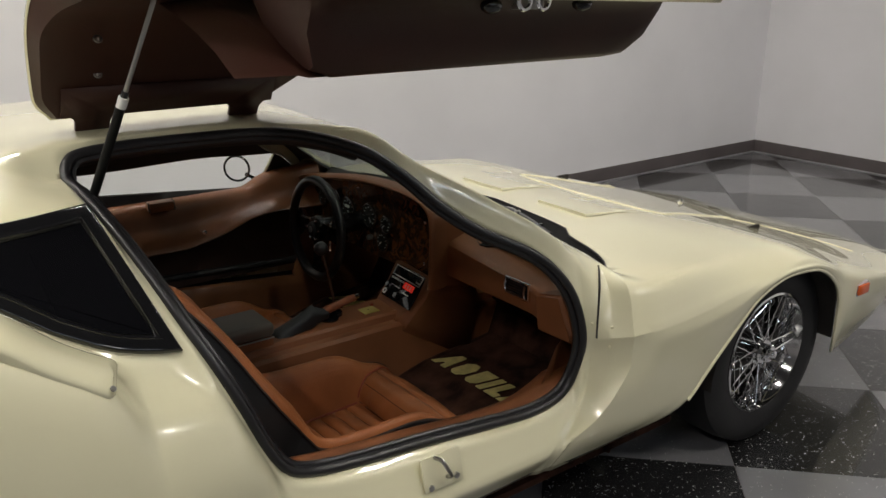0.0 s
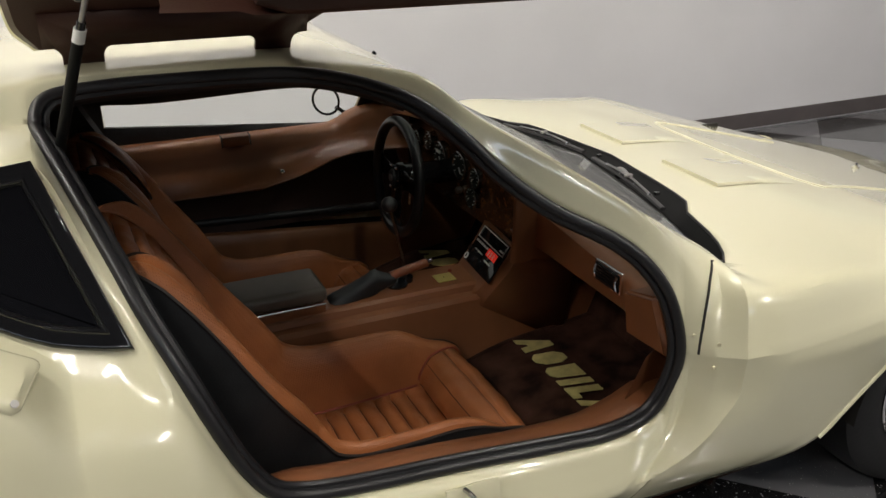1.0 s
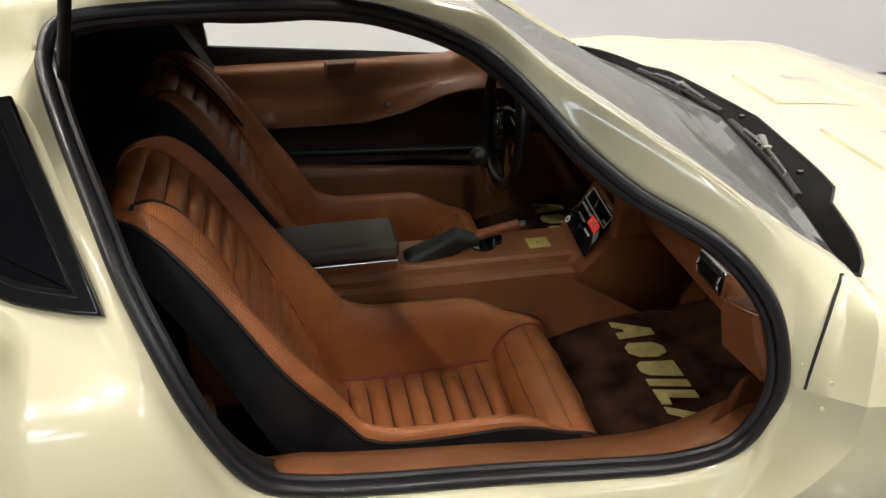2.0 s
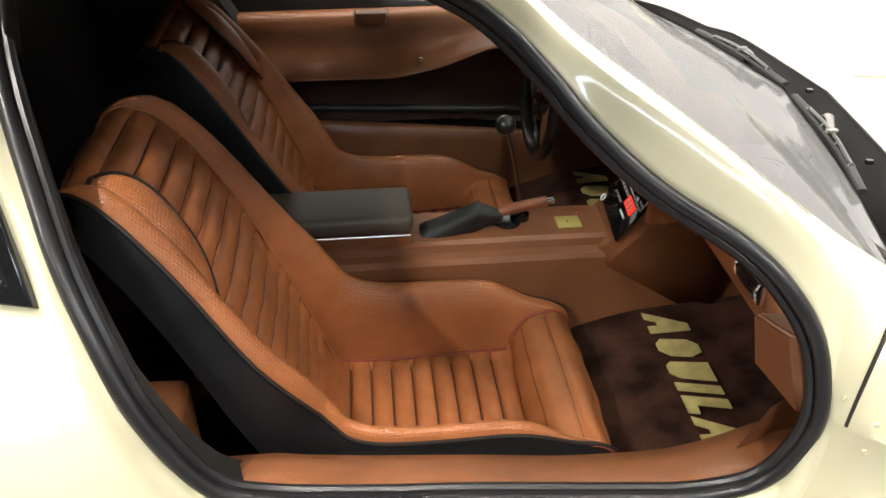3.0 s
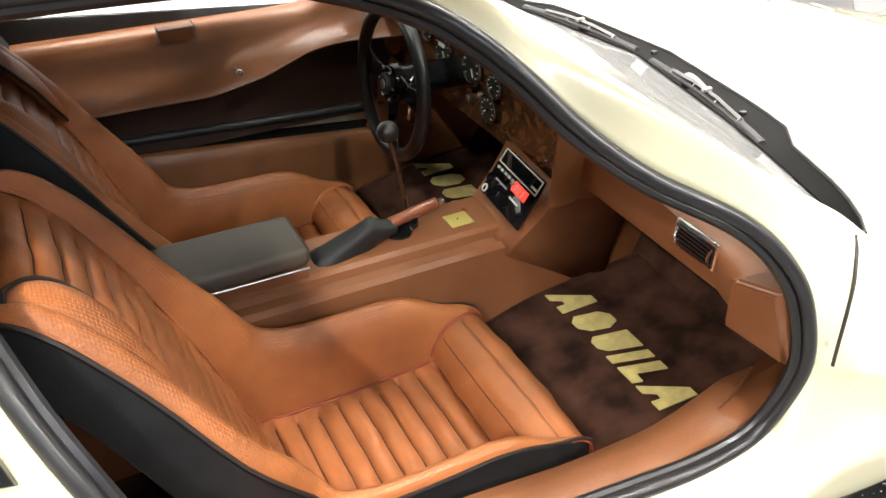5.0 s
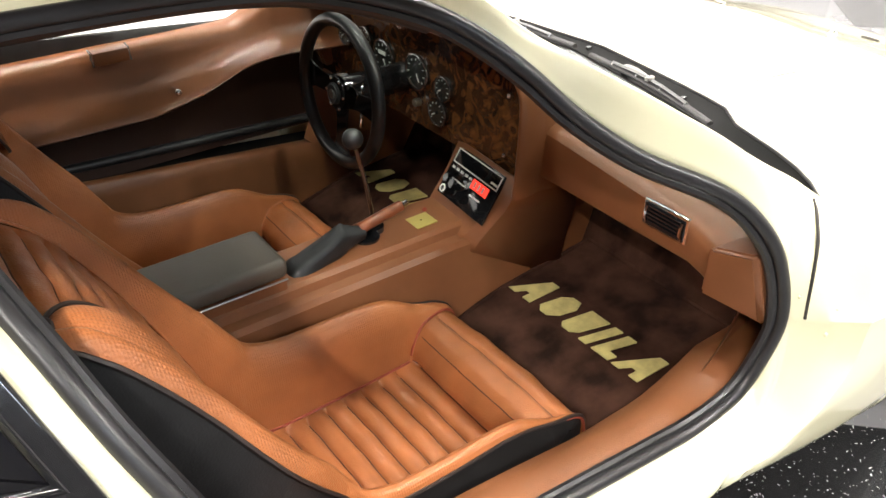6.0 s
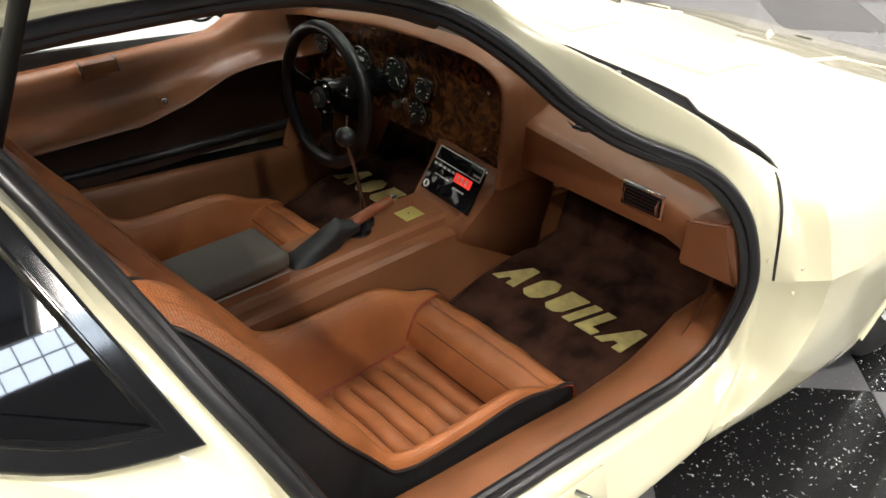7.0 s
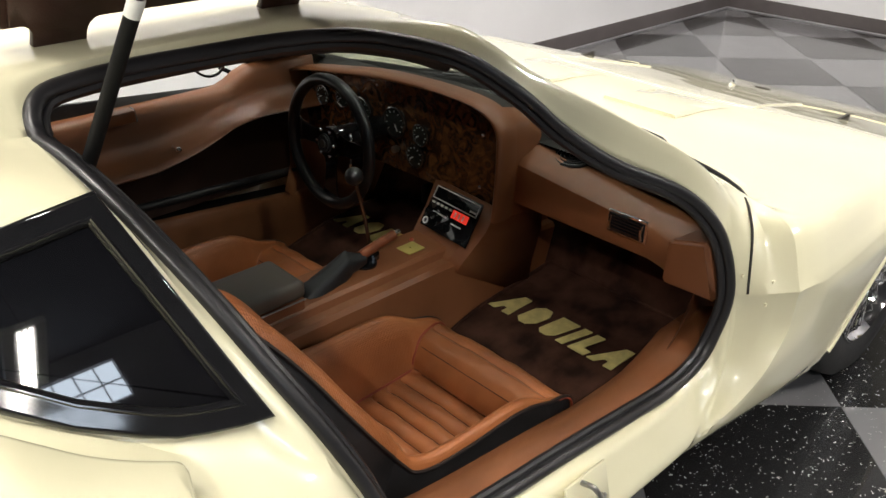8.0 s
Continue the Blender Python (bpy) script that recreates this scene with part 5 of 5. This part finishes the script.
gl = part("gear_lever", tube(catmull([P(1.196, -0.016, 0.455), P(1.190, -0.016, 0.52), P(1.176, -0.016, 0.60), P(1.158, -0.016, 0.675)], 5), 0.005, 10), BEZEL, car, "chrome gear lever with black ball knob")
part("knob", ball(0.022, P(1.155, -0.016, 0.688), sub=3), KNOB, gl)
part("lever_boot", disc(0.022, 0.02, Matrix.Translation(P(1.196, -0.016, 0.462)), 20, 0.004), BLACK, gl)
ps = part("shift_plate", block(-0.027, 0.027, -0.024, 0.024, 0, 0.003, 0.0005, m=Matrix.Translation(P(1.302, 0.015, 0.456))), AMBERPAPER, car, "small yellow shift pattern plate")
part("pattern_dot", disc(0.002, 0.001, Matrix.Translation(P(1.30, 0.015, 0.4598)), 8), BLACK, ps)
part("warning_lamp", ball(0.006, P(1.335, -0.02, 0.457)), REDPIPE, car)
part("pedal", block(-0.03, 0.03, -0.01, 0.01, -0.03, 0.03, 0.004, m=Matrix.Translation(P(1.66, -0.30, 0.40))), SHELL, car)
part("pedal", block(-0.03, 0.03, -0.01, 0.01, -0.03, 0.03, 0.004, m=Matrix.Translation(P(1.66, -0.18, 0.38))), SHELL, car)


# ---------------- driver's door, closed ----------------
def door_pt(x, v):
    """Outer skin of the closed door: v 0 at the upper edge, 1 at the sill."""
    t, b = chain(TOP, x), chain(BOT, x)
    h, z = t + (b - t) * v
    return x, h + 0.25 * math.sin(math.pi * v) ** 0.8 * (t[1] - b[1]), z


def row_at(z):
    out = []
    for x in DX:
        t, b = chain(TOP, x)[1], chain(BOT, x)[1]
        out.append(min(1, max(0, (t - z) / max(1e-4, t - b))))
    return out


DX = [X_R + (X_F - X_R) * (1 - math.cos(a)) / 2 for a in np.linspace(0, math.pi, 60)]
vt, vb = row_at(0.868), row_at(0.665)
rows = []
for i, x in enumerate(DX):
    vs = list(np.linspace(0, vt[i], 6)) + list(np.linspace(vt[i], vb[i], 3))[1:] + list(np.linspace(vb[i], 1, 9))[1:]
    rows.append([P(door_pt(x, v)[0], -door_pt(x, v)[1], door_pt(x, v)[2]) for v in vs])


def in_window(i, j):
    return 5 <= j < 7 and 0.50 < (DX[i] + DX[i + 1]) / 2 < 1.32


ddoor = part("driver_door", sheet(rows, keep=lambda i, j: not in_window(i, j)), CREAM, car, "closed driver's door with tan trim")
thicken(ddoor, 0.006)
part("window_pane", sheet(rows, keep=in_window), SIDEPANE, ddoor)
inner_ = [[p + Vector((0, -0.014, -0.006)) for p in r] for r in rows]
part("window_frame", sheet(inner_, keep=lambda i, j: j < 9 and not in_window(i, j)), DARK, ddoor, "black inner frame round the side window")
# trim: padded upper roll, ledge, dark recess
rows = []
for x in np.linspace(0.30, 1.50, 40):
    e = 0.018 * max(0, (x - 1.0) / 0.5) ** 2
    up = 0.075 * (1 - math.exp(-max(0, x - 1.24) * 12))
    e -= 0.055 * min(1, max(0, (x - 1.24) / 0.19)) ** 1.5
    lo = float(np.interp(x, (0.3, 0.64, 0.95, 1.08, 1.20, 1.30, 1.43), (0.568, 0.566, 0.565, 0.592, 0.636, 0.650, 0.655)))
    r = []
    top = 0.708 + up
    for h, z in ((0.765, top + 0.014), (0.735, top + 0.019), (0.705, top + 0.016), (0.692, top), (0.687, lo + 0.75 * (top - lo)), (0.681, lo + 0.55 * (top - lo)), (0.671, lo + 0.38 * (top - lo)), (0.652, lo + 0.24 * (top - lo)), (0.630, lo + 0.14 * (top - lo)), (0.618, lo + 0.07 * (top - lo)), (0.614, lo + 0.002), (0.622, lo - 0.004), (0.70, lo - 0.008)):
        r.append(P(x, -(h + e), z))
    rows.append(r)
part("door_trim", sheet(rows), BROWN, ddoor, "padded tan vinyl door panel", angle=50)
part("door_recess", sheet([[P(x, -0.70, 0.66), P(x, -0.705, 0.60), P(x, -0.715, 0.50), P(x, -0.70, 0.40)] for x in np.linspace(0.30, 1.62, 8)]), RECESS, ddoor, "dark brown vinyl lower door panel")
part("lower_rail", tube([P(0.32, -0.700, 0.470), P(1.50, -0.700, 0.412)], 0.012, 10), RUBBER, ddoor)
part("sill_groove", sheet([[P(x, -h, 0.492 - 0.095 * x + dz) for h, dz in ((0.669, 0.001), (0.676, -0.008), (0.70, -0.010), (0.74, -0.004))] for x in np.linspace(0.30, 1.62, 10)]), PITCH, car, "black channel along the driver's sill")
part("window_ledge", sheet([[P(x, -0.735, 0.720 + max(0, x - 1.27) * 0.6), P(x, -0.79, 0.675 + max(0, x - 1.27) * 0.6), P(x, -0.86, 0.660)] for x in np.linspace(0.50, 1.30, 20)]), RUBBER, ddoor)
part("window_rubber", sheet([[P(x, -0.741, 0.716), P(x, -0.748, max(0.722, 0.721 + (1.25 - x) * 0.088) - 0.003 + max(0, x - 1.25) * 0.7), P(x, -0.752, max(0.722, 0.721 + (1.25 - x) * 0.088) + max(0, x - 1.25) * 0.7), P(x, -0.757, max(0.722, 0.721 + (1.25 - x) * 0.088) - 0.003 + max(0, x - 1.25) * 0.7), P(x, -0.762, 0.70)] for x in np.linspace(0.36, 1.31, 24)]), RUBBER, ddoor, "black rubber channel below the side window")
part("door_latch", block(0.845, 0.93, YC + 0.655, YC + 0.700, 0.704, 0.738, 0.006), BROWN, ddoor, "brown padded latch cover")
part("latch_frame", tube([P(0.843, -0.69, 0.737), P(0.843, -0.668, 0.734), P(0.843, -0.66, 0.704)], 0.0022, 6), BEZEL, ddoor)
part("latch_frame", tube([P(0.932, -0.69, 0.737), P(0.932, -0.668, 0.734), P(0.932, -0.66, 0.704)], 0.0022, 6), BEZEL, ddoor)
part("lock_knob", join(ball(0.010, P(1.017, -0.622, 0.613)), tube([P(1.017, -0.622, 0.613), P(1.017, -0.655, 0.613)], 0.005, 8)), CHROME, ddoor, "chrome lock knob")
mir = part("door_mirror", ring(0.048, 0.0045, Matrix.Translation(P(1.228, -0.80, 0.786)) @ pose(0, 0, 0, 90, 0, -40), 28, 8), BLACK, car, "round slim black ring of the door mirror")
part("mirror_foot", tube([P(1.262, -0.80, 0.760), P(1.285, -0.775, 0.745)], 0.007, 8), BLACK, mir)
# black rail along the roof edge, inside, on both sides
for sg in (1, -1):
    rows = []
    for x in np.linspace(0.40, 1.02, 24):
        h, z = chain(TOP, x)
        rows.append([P(x, sg * (h - 0.015 + a), z + b) for a, b in ((0.0, -0.012), (-0.002, -0.026), (-0.006, -0.036), (-0.014, -0.042), (-0.04, -0.044), (-0.09, -0.033), (-0.14, -0.02))])
    part("roof_rail", sheet(rows), DARK, car, "black padded roof rail", angle=60)
    # upper inside of the body behind the opening
    part("rear_lining", sheet([[P(x, sg * (chain(BOT, max(X_R, x))[0] - 0.035 - d), chain(BOT, max(X_R, x))[1] - d * 0.3) for d in (0, 0.06)] + [P(0.20, sg * 0.56, z) for z in (chain(BOT, max(X_R, x))[1] * 0.92,)] for x in np.linspace(0.365, 0.68, 16)]), DARK, car)
    part("wheel_box", block(0.17, 0.545, YC - sg * 0.50, YC - sg * 0.78, 0.186, 0.500, 0.02, 3), BROWN, car, "brown vinyl box behind the seat")
# interior mirror
im = part("rear_view_mirror", prism([(-0.09, -0.022), (0.08, -0.026), (0.095, -0.010), (0.095, 0.02), (0.08, 0.03), (-0.09, 0.024)], 0.012, Matrix.Translation(P(1.10, -0.02, 1.045)) @ pose(0, 0, 0, 90, 0, 0) @ pose(0, 0, 0, 0, 75, 0), 0.003), BLACK, car, "black rear-view mirror")
part("mirror_stem", tube([P(1.10, -0.02, 1.06), P(1.13, -0.02, 1.09)], 0.006, 8), BLACK, im)

# ---------------- gullwing door, raised ----------------
HINGE = (0.24, 1.172)
SWING = radians(72)


def swing(x, h, z):
    dh, dz = h - HINGE[0], z - HINGE[1]
    return P(x, HINGE[0] + dh * math.cos(SWING) - dz * math.sin(SWING), HINGE[1] + dh * math.sin(SWING) + dz * math.cos(SWING))


# section of the closed door: x rear, x front, (h, z) at the rear, (h, z) at the front
SKINROWS = [
    (0.385, 0.84, (0.265, 1.176), (0.265, 1.178)),
    (0.352, 0.92, (0.31, 1.168), (0.33, 1.165)),
    (0.345, 0.97, (0.37, 1.153), (0.38, 1.145)),
    (0.338, 1.08, (0.48, 1.118), (0.48, 1.085)),
    (0.345, 1.16, (0.57, 1.080), (0.56, 0.990)),
    (0.370, 1.26, (0.64, 0.985), (0.64, 0.905)),
    (0.440, 1.46, (0.745, 0.830), (0.765, 0.750)),
    (0.500, 1.50, (0.81, 0.720), (0.81, 0.665)),
    (0.560, 1.53, (0.80, 0.580), (0.79, 0.540)),
    (0.630, 1.515, (0.765, 0.500), (0.755, 0.460)),
]
TRIMROWS = [
    (0.395, 0.85, (0.275, 1.150), (0.275, 1.150)),
    (0.365, 0.94, (0.33, 1.138), (0.34, 1.135)),
    (0.360, 1.01, (0.40, 1.112), (0.40, 1.108)),
    (0.355, 1.09, (0.48, 1.075), (0.47, 1.050)),
    (0.375, 1.15, (0.545, 1.030), (0.54, 0.975)),
    (0.41, 1.20, (0.60, 0.955), (0.60, 0.895)),
]


def door_rows(spec, n=26, m=4):
    u = np.linspace(0, len(spec) - 1, (len(spec) - 1) * m + 1)
    d = pchip(range(len(spec)), [(s[0], s[1], *s[2], *s[3]) for s in spec], u)
    return [[swing(a[0] + (a[1] - a[0]) * k, a[2] + (a[4] - a[2]) * k, a[3] + (a[5] - a[3]) * k) for k in np.linspace(0, 1, n)] for a in d]


gw = part("gullwing_door", sheet(door_rows(SKINROWS)), CREAM, car, "raised cream gullwing door with dark brown trim")
thicken(gw, 0.012, 0.0)
tr = door_rows(TRIMROWS, m=4)
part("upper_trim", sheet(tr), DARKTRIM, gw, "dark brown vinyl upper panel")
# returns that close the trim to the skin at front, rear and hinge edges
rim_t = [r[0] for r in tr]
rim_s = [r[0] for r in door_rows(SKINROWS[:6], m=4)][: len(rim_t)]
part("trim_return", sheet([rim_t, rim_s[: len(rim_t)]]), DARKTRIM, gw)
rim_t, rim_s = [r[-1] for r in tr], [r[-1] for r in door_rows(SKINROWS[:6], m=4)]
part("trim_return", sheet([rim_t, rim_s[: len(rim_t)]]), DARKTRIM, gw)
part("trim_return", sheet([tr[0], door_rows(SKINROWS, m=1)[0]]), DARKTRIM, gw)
# padded lower box of the door
rows = []
for x, k in ((0.615, 0.0), (0.622, 0.6), (0.640, 0.92), (0.68, 1.0), (0.76, 1.0), (0.95, 1.0), (1.15, 1.0), (1.32, 1.0), (1.38, 0.97), (1.42, 0.80), (1.445, 0.5), (1.46, 0.1)):
    rows.append([swing(x, 0.79 + (h - 0.79) * k, z) for h, z in ((0.70, 0.80), (0.64, 0.775), (0.618, 0.74), (0.604, 0.66), (0.600, 0.58), (0.603, 0.562), (0.615, 0.552), (0.66, 0.548), (0.70, 0.545), (0.735, 0.525), (0.76, 0.50), (0.785, 0.495))])
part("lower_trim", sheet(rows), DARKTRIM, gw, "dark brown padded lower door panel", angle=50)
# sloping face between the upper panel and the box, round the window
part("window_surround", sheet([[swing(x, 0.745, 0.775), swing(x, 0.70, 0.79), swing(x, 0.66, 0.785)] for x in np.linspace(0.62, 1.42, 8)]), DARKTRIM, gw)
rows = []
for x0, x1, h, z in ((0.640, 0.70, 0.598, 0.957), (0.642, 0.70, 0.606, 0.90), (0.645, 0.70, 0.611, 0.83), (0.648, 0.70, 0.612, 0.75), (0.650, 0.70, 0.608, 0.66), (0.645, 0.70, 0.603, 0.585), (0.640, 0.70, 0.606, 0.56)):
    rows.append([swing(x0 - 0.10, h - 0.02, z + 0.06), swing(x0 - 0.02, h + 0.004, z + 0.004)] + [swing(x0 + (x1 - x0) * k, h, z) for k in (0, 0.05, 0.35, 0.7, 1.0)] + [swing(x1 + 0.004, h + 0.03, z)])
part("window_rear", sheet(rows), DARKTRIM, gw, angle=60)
for x, h, z in ((0.455, 0.485, 1.0565), (0.47, 0.385, 1.116), (0.815, 0.37, 1.122)):
    q = swing(x, h, z)
    part("trim_bolt", join(ring(0.007, 0.002, Matrix.Translation(q) @ pose(0, 0, 0, 60, 0, 0), 14, 6), ball(0.004, q)), STEEL, gw)
part("door_lock", block(-0.03, 0.03, -0.012, 0.012, -0.010, 0.010, 0.003, m=Matrix.Translation(swing(1.04, 0.735, 0.522))), STEEL, gw, "bare steel door lock")
for dx in (-0.09, 0.13):
    part("lock_guide", ball(0.018, swing(1.04 + dx, 0.735, 0.515), 1.2, 1, 0.8), BLACK, gw)
for dx in (-0.025, 0.02):
    part("lock_claw", ring(0.014, 0.004, Matrix.Translation(swing(1.04 + dx, 0.745, 0.505)) @ pose(0, 0, 0, 90, 0, 0), 16, 6), CHROME, gw)
# hinge arms and the gas strut
LEGS, FIL, CUT, TOPS = ((0.430, 0.500), (0.778, 0.848)), 0.018, 0.058, 0.11


def fillet(x, sx):
    """Quarter round where a leg runs into the panel; sx: the side of the leg."""
    return [(x + sx * FIL * (1 - math.cos(a)), CUT - FIL + FIL * math.sin(a)) for a in np.linspace(0, math.pi / 2, 6)]


(la, lb), (lc, ld) = LEGS
outline = [(la - 0.03, TOPS), (la - 0.03, CUT)] + fillet(la, -1)[::-1] + [(la, 0.0), (lb, 0.0)] + fillet(lb, 1) + fillet(lc, -1)[::-1] + [(lc, 0.0), (ld, 0.0)] + fillet(ld, 1) + [(ld + 0.03, CUT), (ld + 0.03, TOPS)]
bm = bmesh.new()
hv = []
for x, w in outline:
    a_, b_ = P(x, 0.236, 1.136), swing(x, 0.352, 1.132)
    hv.append(bm.verts.new(a_.lerp(b_, w / TOPS)))
bm.faces.new(hv)
bmesh.ops.triangulate(bm, faces=bm.faces)
bmesh.ops.recalc_face_normals(bm, faces=bm.faces)
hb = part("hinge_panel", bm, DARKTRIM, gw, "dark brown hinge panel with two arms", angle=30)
thicken(hb, 0.014, 0.0)
s0, s1 = P(0.411, 0.470, 1.102), P(0.456, 0.528, 1.253)
dirn = (s1 - s0).normalized()
st = part("gas_strut", tube([s0 - dirn * 0.06, s1], 0.0092, 12), PITCH, car, "black gas strut holding the door up")
part("strut_rod", tube([s1, s1 + dirn * 0.30], 0.0045, 10), STEEL, st, "bright steel rod")
part("strut_band", tube([s1 - dirn * 0.004, s1 + dirn * 0.018], 0.0098, 12), WHITE, st)
part("strut_collar", tube([s1 + dirn * 0.018, s1 + dirn * 0.03], 0.0072, 12), BLACK, st)
part("strut_end", ball(0.012, s1 + dirn * 0.30), BLACK, st)

# ---------------- floor tiles ----------------
TS = 0.607
G = 0.0012


def tile_mesh(material, name):
    bm = block(-TS / 2 + G, TS / 2 - G, -TS / 2 + G, TS / 2 - G, -0.006, 0.0)
    me = bpy.data.meshes.new(name)
    bm.to_mesh(me)
    bm.free()
    me.materials.append(material)
    return me


TM = (tile_mesh(TILE_DARK, "dark_tile"), tile_mesh(TILE_GREY, "grey_tile"))
rest = (bmesh.new(), bmesh.new())
R2 = math.sqrt(0.5)
for iu in range(-26, 22):
    for iv in range(-14, 24):
        u, v = 2.413 + (iu + 0.5) * TS, 0.60 + (iv + 0.5) * TS
        x, y = (u + v) * R2, (u - v) * R2
        if not (RX0 - 0.2 < x < RX1 + 0.4 and RY0 - 0.2 < y < RY1 + 0.4):
            continue
        k = (iu + iv) % 2
        if x > 0.5 and y > -0.6 and x < 7.0:
            o = new("tile", TM[k])
            o.matrix_basis = pose(x, y, 0, 0, 0, 45)
            o.parent = floor
        else:
            b = rest[k]
            vs = [b.verts.new(pose(x, y, 0, 0, 0, 45) @ Vector((a * (TS / 2 - G), c * (TS / 2 - G), 0))) for a, c in ((-1, -1), (1, -1), (1, 1), (-1, 1))]
            b.faces.new(vs)
for k in (0, 1):
    tagged(part("far_tiles", rest[k], (TILE_DARK, TILE_GREY)[k], floor, smooth=False), kind="stuff")
